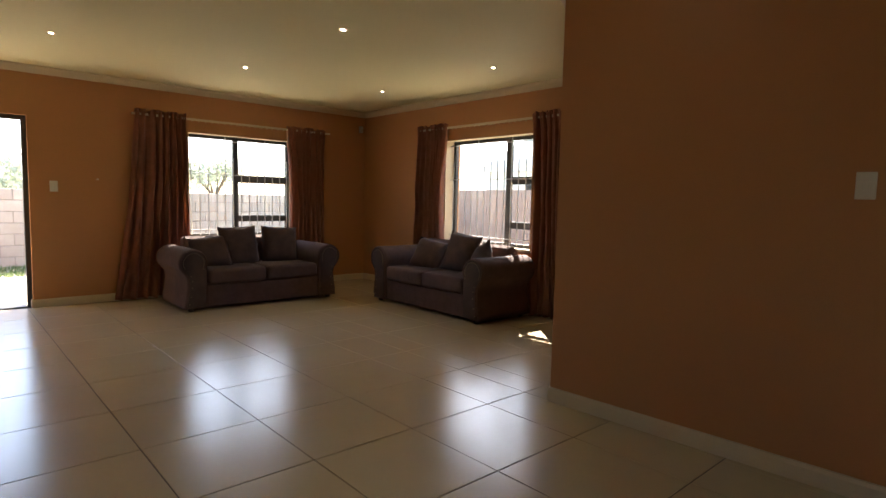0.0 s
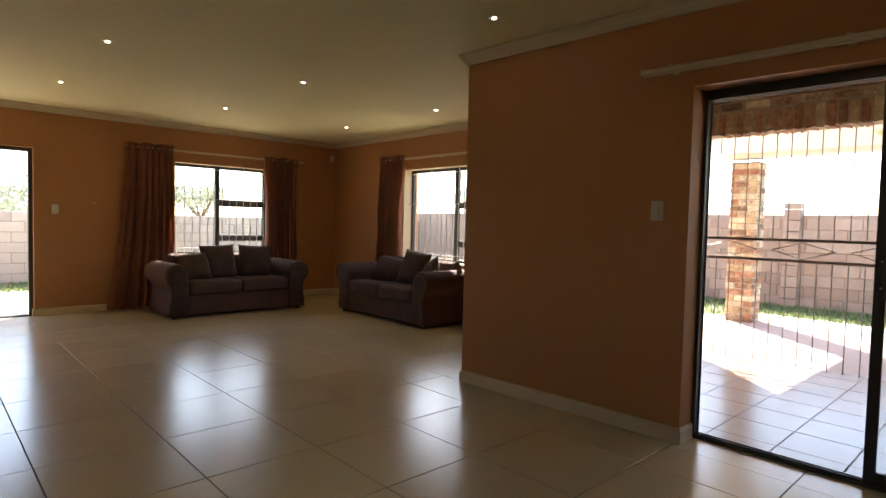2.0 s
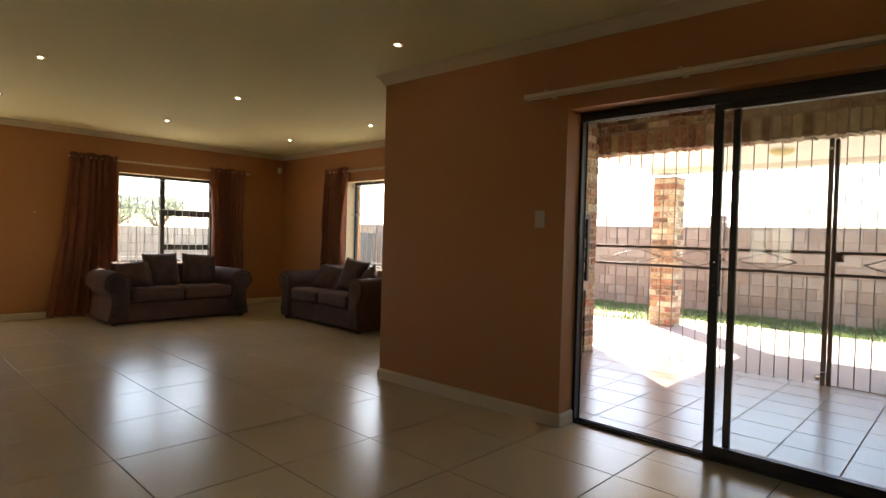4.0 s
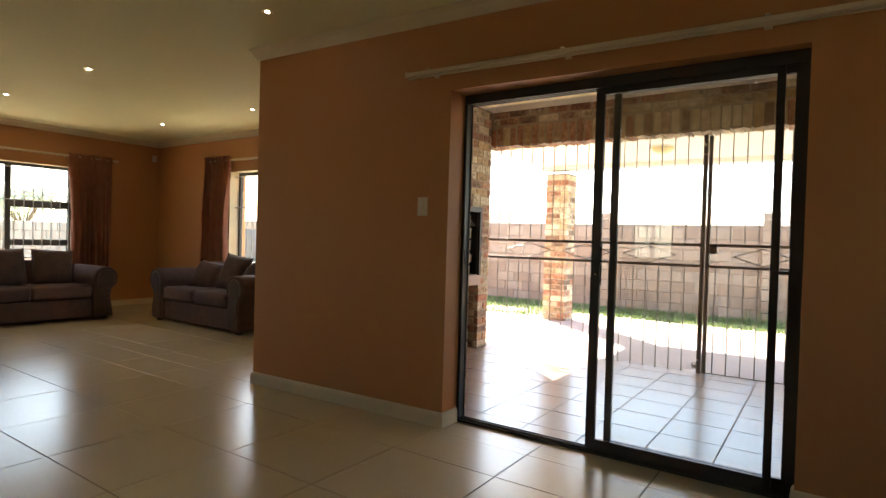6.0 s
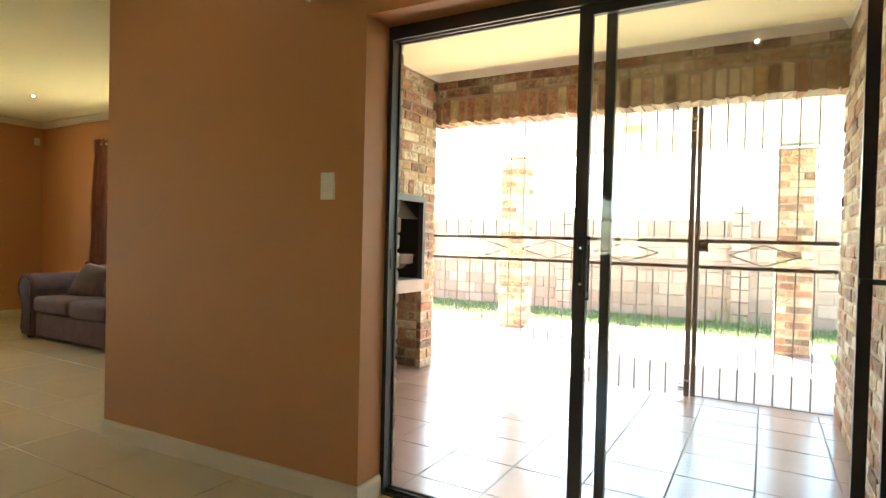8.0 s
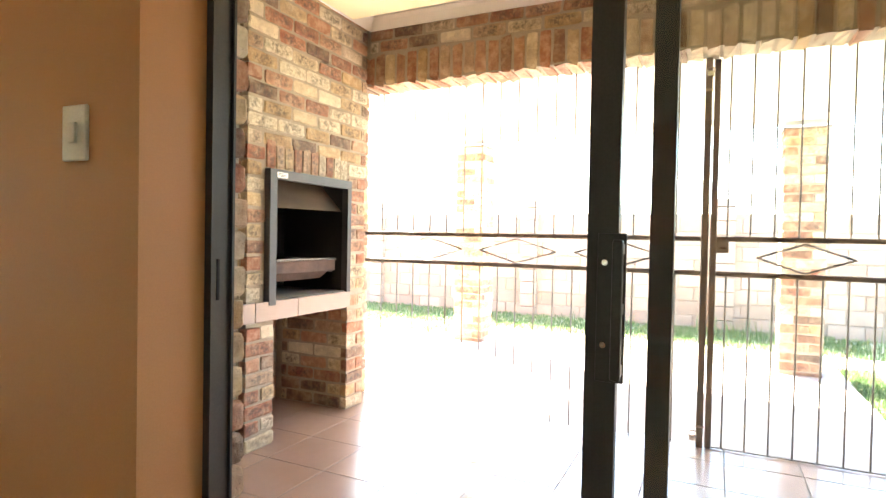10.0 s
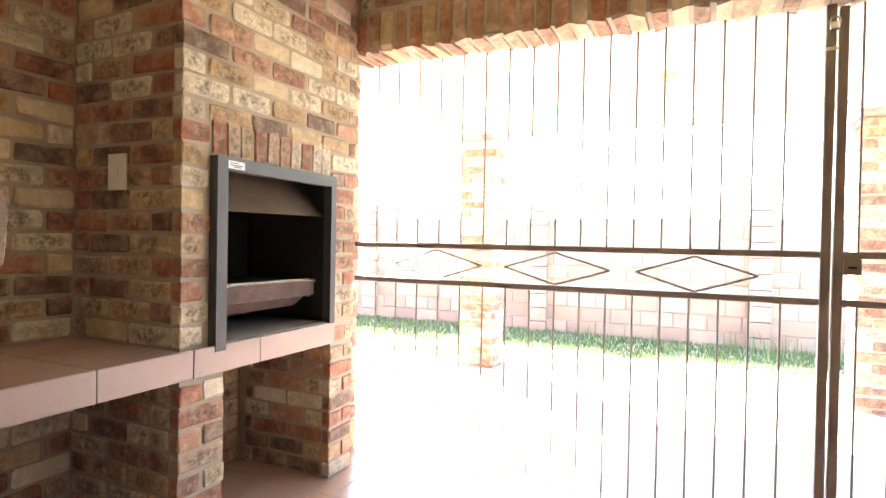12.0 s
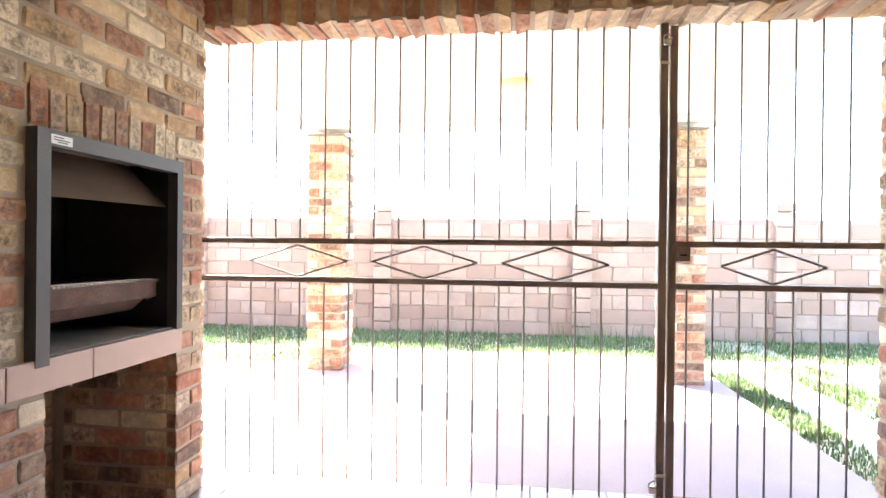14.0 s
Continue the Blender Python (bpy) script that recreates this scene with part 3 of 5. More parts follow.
# cream linings in the window reveals: sunlight on the wall put into the colour
for nm, u0, u1, lo, hi, along in (("north", W1[0], W1[1], NORTH_Y + 0.001, NORTH_Y + 0.149, "x"), ("east", W2[0], W2[1], EAST_X + 0.001, EAST_X + 0.149, "y")):
    bm = bmesh.new()
    for a, b, z0, z1 in ((u0, u0 + 0.003, 0.724, 2.057), (u1 - 0.003, u1, 0.724, 2.057), (u0, u1, 2.057, 2.06)):
        add_box(bm, *((a, b, lo, hi) if along == "x" else (lo, hi, a, b)), z0, z1)
    structure("window_reveal_" + nm, bm, SUNLIT_REVEAL, "cream lining round the window, coloured like a sunlit reveal", "reveal")

# back doorway: a slim dark frame, door pushed out of sight
jamb = thing("door_1", "dark steel door frame of the open garden doorway", "door frame", at=(0.52, NORTH_Y + 0.1, 0))
jamb["kind"] = "structure"
bm = bmesh.new()
add_box(bm, D1[0] - 0.52, D1[0] - 0.475, -0.03, 0.05, 0, D1[3])
add_box(bm, D1[1] - 0.565, D1[1] - 0.52, -0.03, 0.05, 0, D1[3])
add_box(bm, D1[0] - 0.475, D1[1] - 0.565, -0.03, 0.05, D1[3] - 0.045, D1[3])
part("door_frame", bm, BRONZE, jamb)
part("threshold", box(D1[0] - 0.475, D1[1] - 0.565, -0.03, 0.16, -0.05, 0.012, 0.004), BRONZE, jamb)

# ---------------------------------------------------------------- sofas
def ring_tube(centre, axis, radius, tube, m=18, k=8):
    bm = bmesh.new()
    q = Vector(axis).to_track_quat("Z", "Y")
    rows = []
    for i in range(m):
        a = 2 * math.pi * i / m
        rows.append([bm.verts.new(Vector(centre) + q @ Vector(((radius + tube * math.cos(2 * math.pi * j / k)) * math.cos(a), (radius + tube * math.cos(2 * math.pi * j / k)) * math.sin(a), tube * math.sin(2 * math.pi * j / k)))) for j in range(k)])
    for i in range(m):
        for j in range(k):
            bm.faces.new((rows[i][j], rows[(i + 1) % m][j], rows[(i + 1) % m][(j + 1) % k], rows[i][(j + 1) % k]))
    bmesh.ops.recalc_face_normals(bm, faces=bm.faces[:])
    return bm


def scroll(cx, cz, r, turns=26):
    return [(cx + r * math.cos(a), cz + r * math.sin(a)) for a in (2 * math.pi * i / turns for i in range(turns))]


def extrude_y(outline, y0, y1, bevel=0.0):
    bm = bmesh.new()
    a, b = [bm.verts.new((x, y0, z)) for x, z in outline], [bm.verts.new((x, y1, z)) for x, z in outline]
    n = len(outline)
    caps = [bm.faces.new(a[::-1]), bm.faces.new(b)]
    for i in range(n):
        bm.faces.new((a[i], a[(i + 1) % n], b[(i + 1) % n], b[i]))
    bmesh.ops.recalc_face_normals(bm, faces=bm.faces[:])
    if bevel:
        bmesh.ops.bevel(bm, geom=[e for f in caps for e in f.edges], offset=bevel, segments=3, affect="EDGES", profile=0.6)
    return bm


HALF = 0.962


def arm_curve(d):
    """Section of a rolled arm set in by d: a broad foot, a waist on the outer side, a fat roll overhanging it."""
    pts = [(0.030 + d, 0.035 + d), (0.275 - d, 0.035 + d), (0.275 - d, 0.47)]
    cx, cz, r = 0.128, 0.535, 0.152 - d
    for i in range(25):
        a = radians(-20 + i * 9.6)
        pts.append((cx + r * math.cos(a), cz + r * math.sin(a)))
    return pts + [(0.052 + d, 0.395), (0.066 + d, 0.34), (0.064 + d, 0.27), (0.050 + d, 0.17), (0.036 + d, 0.09)]


def arm_outline(side):
    return [(side * (x - HALF), z) for x, z in arm_curve(0.0)]


def inset_outline(side, d):
    """The arm's front panel, set in from its edge."""
    return [(side * (x - HALF), z) for x, z in arm_curve(0.024 + d)]


def sweep_loop(pts, y, r, k=7):
    """A thin cord along an outline in an upright plane."""
    bm = bmesh.new()
    rows = []
    for i, (x, z) in enumerate(pts):
        ax, az = pts[max(0, i - 1)]
        bx, bz = pts[min(len(pts) - 1, i + 1)]
        n = Vector((bz - az, 0, ax - bx)).normalized()
        rows.append([bm.verts.new(Vector((x, y, z)) + n * r * math.cos(2 * math.pi * q / k) + Vector((0, r * math.sin(2 * math.pi * q / k), 0))) for q in range(k)])
    for p, q in zip(rows[:-1], rows[1:]):
        for i in range(k):
            bm.faces.new((p[i], p[(i + 1) % k], q[(i + 1) % k], q[i]))
    bm.faces.new(rows[0]), bm.faces.new(rows[-1])
    bmesh.ops.recalc_face_normals(bm, faces=bm.faces[:])
    return bm


def build_sofa(label, m):
    s = thing("sofa", label, "sofa", "sofas in the living room")
    part("base", box(-0.69, 0.69, -0.405, 0.40, 0.035, 0.29, 0.02, 3), SOFA_CLOTH, s, smooth=False)
    for side in (1, -1):
        a = part("arm", extrude_y(arm_outline(side), -0.43, 0.40, 0.022), SOFA_CLOTH, s, smooth=True)
        part("front_panel", extrude_y(inset_outline(side, 0.0), -0.440, -0.426, 0.006), PANEL_CLOTH, a, smooth=True)
        edge = inset_outline(side, -0.008)
        part("piping", sweep_loop(edge[2:], -0.437, 0.009), SOFA_CLOTH, a, smooth=True)
        for x, z in inset_outline(side, 0.020)[2:]:
            bm = bmesh.new()
            bmesh.ops.create_icosphere(bm, subdivisions=1, radius=0.007, matrix=Matrix.Translation((x, -0.441, z)))
            part("nail_head", bm, NAIL, a)
    back = bmesh.new()
    prof = [(0.16, 0.28), (0.20, 0.56), (0.225, 0.70), (0.25, 0.75), (0.30, 0.78), (0.36, 0.77), (0.40, 0.73), (0.405, 0.65), (0.40, 0.04), (0.30, 0.04)]
    ends = []
    for x in (-0.72, -0.69, 0.69, 0.72):
        inset = 0.015 if abs(x) > 0.70 else 0
        ends.append([back.verts.new((x, y + (inset if y < 0.3 else -inset), z - (inset if z > 0.5 else 0))) for y, z in prof])
    for r0, r1 in zip(ends[:-1], ends[1:]):
        for i in range(len(prof)):
            back.faces.new((r0[i], r0[(i + 1) % len(prof)], r1[(i + 1) % len(prof)], r1[i]))
    back.faces.new(ends[0]), back.faces.new(ends[-1][::-1])
    bmesh.ops.recalc_face_normals(back, faces=back.faces[:])
    part("backrest", back, SOFA_CLOTH, s, smooth=False)
    for x in (-0.336, 0.336):
        bm = box(-0.333, 0.333, -0.33, 0.33, -0.085, 0.085, 0.045, 4)
        for v in bm.verts:
            v.co.z += 0.028 * (1 - (v.co.x / 0.34) ** 2) * (1 - (v.co.y / 0.34) ** 2) * (1 if v.co.z > 0 else 0)
        bmesh.ops.translate(bm, verts=bm.verts[:], vec=(x, -0.115, 0.372))
        part("seat_cushion", bm, SOFA_CLOTH, s, smooth=True)
    for x in (-0.85, 0.85):
        for y in (-0.37, 0.33):
            bm = bmesh.new()
            bmesh.ops.create_cone(bm, cap_ends=True, segments=12, radius1=0.028, radius2=0.04, depth=0.05, matrix=Matrix.Translation((x, y, 0.025)))
            part("foot", bm, FOOT_WOOD, s)
    s.matrix_basis = m
    return s


SOFA_1, SOFA_2 = pose(3.096, 6.716, 0), pose(4.735, 4.90, 0, 0, 0, -90)
build_sofa("grey-brown fabric two-seat sofa with rolled arms under the window", SOFA_1)
build_sofa("grey-brown fabric sofa with rolled arms and nail-head trim, sunlit arm", SOFA_2)


def scatter_cushion(label, base, x, y, z, lean, yaw, roll=0, size=0.44):
    bm = pillow(size, size, 0.17, 0.55, 9)
    ob = part("scatter_cushion", bm, CUSHION_CLOTH, None, smooth=True)
    tagged(ob, label, "cushion", "scatter cushions")
    ob.matrix_basis = base @ pose(x, y, z, 0, 0, yaw) @ pose(0, 0, 0, 90 - lean, 0, 0) @ pose(0, 0, 0, 0, 0, roll)
    return ob


scatter_cushion("dark brown square cushion slumped against the sofa arm", SOFA_1, -0.50, 0.00, 0.60, 32, -16, 8, 0.44)
scatter_cushion("dark brown square cushion upright on the sofa", SOFA_1, -0.13, 0.06, 0.665, 14, 3, 2, 0.49)
scatter_cushion("dark brown square cushion upright on the sofa", SOFA_1, 0.40, 0.07, 0.66, 14, -4, -3, 0.48)
scatter_cushion("dark brown square cushion leaning in the sofa corner", SOFA_2, -0.38, 0.00, 0.60, 30, 22, -10, 0.43)
scatter_cushion("dark brown square cushion with a sunlit upper edge", SOFA_2, 0.16, 0.04, 0.665, 18, 8, -7, 0.48)
scatter_cushion("dark brown square cushion tipped on its corner", SOFA_2, 0.47, 0.06, 0.62, 22, -14, 38, 0.36)

# ---------------------------------------------------------------- curtains
def curtain(label, m, top_w, low_w, shift, z0, z1, folds, seed, gather=0.0, side=1):
    """A gathered curtain: u along the wall, a crumpled heading on its tape, uneven folds that loosen downwards; gather pulls the inner edge back at mid height."""
    rnd = random.Random(seed)
    ph = [rnd.uniform(0, 6.28) for _ in range(6)]
    bm = bmesh.new()
    nu, nz = folds * 12, 44
    grid = []
    for j in range(nz + 1):
        t = j / nz
        z = z1 + (z0 - z1) * t
        w = top_w + (low_w - top_w) * t ** 1.6
        row = []
        for i in range(nu + 1):
            s = i / nu
            warp = s + 0.035 * math.sin(6.3 * s + ph[0]) + 0.02 * math.sin(14 * s + ph[1] + 1.5 * t)
            k = warp * folds * 2 * math.pi
            u = (s - 0.5) * w + shift * t ** 1.5
            inner = s if side > 0 else 1 - s
            u -= side * gather * inner ** 2 * math.sin(math.pi * min(1.0, 0.15 + t * 0.9)) ** 2
            amp = (0.026 + 0.026 * min(1, t * 4)) * (0.75 + 0.35 * math.sin(5 * s + ph[2]))
            v = amp * math.sin(k + 0.9 * math.sin(2.3 * t + ph[3])) + 0.35 * amp * math.sin(2.1 * k + ph[4] + 2 * t)
            if t < 0.07:  # ruffled heading standing above its tape, which is drawn in
                h = 1 - t / 0.07
                v += 0.020 * math.sin(2.6 * k + ph[5]) * h - 0.012 * h
                z_up = (0.016 * math.sin(1.4 * k + ph[4]) + 0.030) * h
            else:
                z_up = 0.0
            if t > 0.97:
                z_up += 0.006 * (1 + math.sin(k + ph[1]))
                v -= 0.012 * (t - 0.97) / 0.03
            u += 0.010 * math.cos(k + ph[3]) + 0.008 * noise.noise(Vector((s * 6, t * 5, seed)))
            v += 0.016 * noise.noise(Vector((s * 9, t * 7, seed + 5))) + 0.010 * noise.noise(Vector((s * 22, t * 26, seed + 9)))
            row.append(bm.verts.new((u, max(-0.072, min(0.066, v)), z + z_up)))
        grid.append(row)
    for a, b in zip(grid[:-1], grid[1:]):
        for i in range(nu):
            bm.faces.new((a[i], a[i + 1], b[i + 1], b[i]))
    bmesh.ops.recalc_face_normals(bm, faces=bm.faces[:])
    ob = part("curtain", bm, CURTAIN_CLOTH, None, smooth=True)
    tagged(ob, label, "curtain", "living room curtains")
    ob.matrix_basis = m
    sol = ob.modifiers.new("thickness", "SOLIDIFY")
    sol.thickness, sol.offset = 0.004, 0
    return ob


CN, CE = NORTH_Y - 0.085, EAST_X - 0.085
curtain("rust-brown curtain gathered beside the window, spread on the floor", pose(2.28, CN, 0), 0.58, 0.86, -0.10, 0.012, 2.23, 8, 1, -0.02, 1)
curtain("rust-brown curtain hanging beside the window, edge lit orange", pose(4.20, CN, 0), 0.60, 0.52, 0.05, 0.012, 2.22, 8, 2, 0.05, -1)
curtain("rust-brown curtain beside the sunny window, glowing inner edge", pose(CE, 5.78, 0, 0, 0, -90), 0.66, 0.62, -0.05, 0.012, 2.23, 8, 3, 0.10, 1)
curtain("rust-brown curtain hanging behind the sofa end", pose(CE, 3.83, 0, 0, 0, -90), 0.48, 0.50, 0.05, 0.012, 2.23, 6, 4, 0.05, -1)
for nm, m, half in (("north", pose(3.28, CN, 2.21), 1.32), ("east", pose(CE, 4.78, 2.21, 0, 0, -90), 1.30)):
    r = thing("curtain_rail", "white curtain track above the window", "curtain rail")
    r.matrix_basis = m
    part("track", box(-half, half, -0.012, 0.012, -0.012, 0.014, 0.003), TRIM_PAINT, r)
    for u in (-half + 0.08, 0, half - 0.08):
        part("bracket", box(u - 0.012, u + 0.012, 0.010, 0.0845, -0.008, 0.010), TRIM_PAINT, r)
    for i in range(int(half * 24)):
        u = -half + 0.03 + i * (2 * half - 0.06) / (half * 24)
        if abs(u) > half - 0.55:
            continue
        part("glider", box(u - 0.005, u + 0.005, -0.006, 0.006, -0.024, -0.0125), TRIM_PAINT, r)

# ---------------------------------------------------------------- small fittings
def switch(label, m, w=0.075, h=0.118, rockers=1):
    s = thing("light_switch", label, "light switch")
    s.matrix_basis = m
    part("plate", box(-w / 2, w / 2, -0.010, 0, -h / 2, h / 2, 0.003), PLASTIC, s)
    for i in range(rockers):
        part("rocker", box(-0.011, 0.011, -0.0155, -0.009, -0.022 + 0.0, 0.022, 0.002), PLASTIC, s)
    return s


switch("cream light switch on the terracotta wall", pose(face(0.585), 0.585, 1.38, 0, 0, -90 + 2.6))
switch("cream light switch beside the garden doorway", pose(1.19, NORTH_Y, 1.335))
sw = switch("cream outdoor switch plate on the brick chimney breast", pose(BREAST_X0 - 0.003, 1.895, 1.46, 0, 0, -90), 0.10, 0.14)
spot = tagged(part("wall_plug", box(1.60, 1.625, NORTH_Y - 0.012, NORTH_Y, 1.42, 1.435, 0.003), PLASTIC), "small pale wall plug on the terracotta wall", "wall plug")
pir = thing("alarm_sensor", "small white alarm sensor in the room corner", "sensor", at=(EAST_X - 0.09, NORTH_Y, 2.34))
part("body", box(-0.03, 0.03, -0.045, 0, -0.05, 0.05, 0.012, 3), PLASTIC, pir)
part("lens", box(-0.02, 0.02, -0.05, -0.0445, -0.035, 0.005, 0.004), TRIM_PAINT, pir)


def downlight(x, y):
    d = thing("downlight", "small round recessed ceiling downlight, switched on", "downlight", "ceiling downlights", (x, y, CEIL))
    ring = bmesh.new()
    r = []
    for rad, z in ((0.014, -0.002), (0.024, -0.005), (0.033, -0.004), (0.034, 0.0)):
        r.append([ring.verts.new((rad * math.cos(2 * math.pi * i / 20), rad * math.sin(2 * math.pi * i / 20), z)) for i in range(20)])
    for a, b in zip(r[:-1], r[1:]):
        for i in range(20):
            ring.faces.new((a[i], a[(i + 1) % 20], b[(i + 1) % 20], b[i]))
    bmesh.ops.recalc_face_normals(ring, faces=ring.faces[:])
    part("ring", ring, CHROME, d, smooth=True)
    bm = bmesh.new()
    bmesh.ops.create_circle(bm, cap_ends=True, segments=16, radius=0.0145, matrix=Matrix.Translation((0, 0, -0.003)) @ pose(0, 0, 0, 180))
    part("bulb", bm, BULB, d)


for x in (0.99, 2.655, 4.39):
    for y in (3.94, 5.82):
        downlight(x, y)
for x in (0.99, 2.63):
    downlight(x, 1.46)
downlight(0.99, -1.0)
# ---------------------------------------------------------------- braai: counter, firebox
counter = thing("braai_counter", "mauve tiled braai counter slab on brick piers", "counter", at=(4.6, 1.9, 0.75))
part("slab", rel(box(BRICK_X + 0.002, 5.546, BREAST_Y - 0.015, BACK_Y - 0.004, 0.70, 0.792), Matrix.Translation((-4.6, -1.9, -0.75))), MORTAR, counter)
edges = [BRICK_X + 0.004, 3.96, 4.327, 4.688, 5.027, 5.548]
for a, b in zip(edges[:-1], edges[1:]):
    part("edge_tile", rel(box(a + 0.0015, b - 0.0015, BREAST_Y - 0.030, BREAST_Y - 0.0155, 0.700, 0.805, 0.003), Matrix.Translation((-4.6, -1.9, -0.75))), COUNTER_TILE, counter)
    top_end = min(b, BREAST_X0 - 0.004)
    if a < BREAST_X0:
        for y0, y1 in ((BREAST_Y - 0.014, 1.90), (1.90, BACK_Y - 0.006)):
            part("top_tile", rel(box(a + 0.0015, top_end - 0.0015, y0 + 0.0015, y1 - 0.0015, 0.7925, 0.804, 0.002), Matrix.Translation((-4.6, -1.9, -0.75))), COUNTER_TILE, counter)

bx0, bx1, bz0, bz1 = 4.785, 5.540, 0.782, 1.530
braai = thing("built_in_braai", "charcoal steel built-in barbecue firebox with rusty fire pan", "barbecue", at=((bx0 + bx1) / 2, BREAST_Y, bz0))
BO = Matrix.Translation((-(bx0 + bx1) / 2, -BREAST_Y, -bz0))
fy0, fy1, fw = BREAST_Y - 0.034, BREAST_Y + 0.012, 0.052
bm = bmesh.new()
add_box(bm, bx0, bx0 + fw, fy0, fy1, bz0, bz1)
add_box(bm, bx1 - fw * 0.75, bx1, fy0, fy1, bz0 + 0.02, bz1)
add_box(bm, bx0 + fw, bx1 - fw * 0.75, fy0, fy1, bz1 - fw, bz1)
part("frame", rel(bm, BO), BRAAI_STEEL, braai)
ix0, ix1, iy1 = bx0 + fw - 0.004, bx1 - fw * 0.75 + 0.004, BREAST_Y + 0.50
for p in ((ix0, ix0 + 0.004, fy1, iy1, 0.812, bz1 - 0.004), (ix1 - 0.004, ix1, fy1, iy1, 0.812, bz1 - 0.004), (ix0, ix1, iy1, iy1 + 0.004, 0.812, bz1), (ix0, ix1, fy1, iy1, bz1 - 0.004, bz1)):
    part("lining_panel", rel(box(*p), BO), SOOT, braai, "soot-black firebox lining")
part("hearth_plate", rel(box(ix0, ix1, BREAST_Y - 0.014, iy1, 0.806, 0.812), BO), ASH, braai, "ash-grey hearth plate")
hood = bmesh.new()
pts = [(ix0 + 0.005, BREAST_Y + 0.018, 1.322), (ix1 - 0.005, BREAST_Y + 0.018, 1.330), (ix1 - 0.005, BREAST_Y + 0.19, 1.505), (ix0 + 0.005, BREAST_Y + 0.19, 1.505)]
lo = [hood.verts.new(p) for p in pts]
hi = [hood.verts.new((p[0], p[1] + 0.004, p[2] + 0.003)) for p in pts]
hood.faces.new(lo), hood.faces.new(hi[::-1])
for i in range(4):
    hood.faces.new((lo[i], hi[i], hi[(i + 1) % 4], lo[(i + 1) % 4]))
bmesh.ops.recalc_face_normals(hood, faces=hood.faces[:])
part("smoke_hood", rel(hood, BO), HOOD_STEEL, braai, "heat-browned steel smoke baffle")
bm = bmesh.new()
px0, px1, py = ix0 + 0.02, ix1 - 0.045, BREAST_Y + 0.035
add_box(bm, px0, px1, py, py + 0.006, 0.945, 1.012)
add_box(bm, px0, px0 + 0.005, py + 0.006, py + 0.36, 0.945, 1.012)
add_box(bm, px1 - 0.005, px1, py + 0.006, py + 0.36, 0.945, 1.012)
add_box(bm, px0 - 0.004, px1 + 0.004, py - 0.012, py + 0.02, 1.010, 1.015)
pan = part("fire_pan", rel(bm, BO), RUST, braai, "rust-streaked steel fire pan")
bm = bmesh.new()
rim = [bm.verts.new(p) for p in ((px0 + 0.004, py + 0.030, 0.944), (px1 - 0.030, py + 0.030, 0.944), (px1 - 0.030, py + 0.34, 0.944), (px0 + 0.004, py + 0.34, 0.944))]
low = [bm.verts.new(p) for p in ((px0 + 0.004, py + 0.060, 0.892), (px1 - 0.075, py + 0.060, 0.896), (px1 - 0.075, py + 0.28, 0.896), (px0 + 0.004, py + 0.28, 0.892))]
bm.faces.new(low[::-1])
for i in range(4):
    bm.faces.new((rim[i], rim[(i + 1) % 4], low[(i + 1) % 4], low[i]))
bmesh.ops.recalc_face_normals(bm, faces=bm.faces[:])
part("trough", rel(bm, BO), RUST, pan)
grid = part("grill_grid", rel(rod((px0, py + 0.02, 1.024), (px1, py + 0.02, 1.024), 0.005, 6), BO), CHROME, braai, "bright steel cooking grid")
for i in range(30):
    x = px0 + (px1 - px0) * i / 29
    part("grid_wire", rel(rod((x, py - 0.010, 1.021), (x, py + 0.34, 1.021), 0.0036, 6), BO), CHROME, grid)
for x in (px0 + 0.0, px1):
    part("pan_bracket", rel(box(x - 0.003 if x > 5.2 else ix0, x + 0.003 if x < 5.2 else ix1, py + 0.05, py + 0.30, 0.93, 0.945), BO), SOOT, braai)
lab = part("maker_label", rel(box(bx0 + 0.050, bx0 + 0.135, fy0 - 0.0015, fy0, bz1 - 0.044, bz1 - 0.014), BO), LABEL_WHITE, braai, "white printed maker's label")
for z, a, b in ((-0.022, 0.060, 0.100), (-0.030, 0.060, 0.125), (-0.037, 0.075, 0.115)):
    part("print_bar", rel(box(bx0 + a, bx0 + b, fy0 - 0.002, fy0 - 0.0015, bz1 + z - 0.002, bz1 + z + 0.002), BO), LABEL_DARK, lab)

# ---------------------------------------------------------------- gate
gate = thing("security_gate", "brown painted steel bar security screen across the patio", "gate", at=(GATE_X, 0.57, 0.0))
leaf_gate = thing("gate_leaf", "brown painted steel bar gate, shut and bolted", "gate", at=(GATE_X, -1.08, 0.0))
GO, LO = Matrix.Translation((-GATE_X, -0.57, 0)), Matrix.Translation((-GATE_X, 1.08, 0))
Z_TOP = LINTEL_Z


def diamond(parent, off, yc, half=0.264, hz=0.079, zc=1.094):
    bm = bmesh.new()
    c = [(GATE_X, yc - half, zc), (GATE_X, yc, zc + hz), (GATE_X, yc + half, zc), (GATE_X, yc, zc - hz)]
    for a, b in zip(c, c[1:] + c[:1]):
        rod(a, b, 0.0055, 6, bm)
    part("diamond", rel(bm, off), GATE_PAINT, parent)


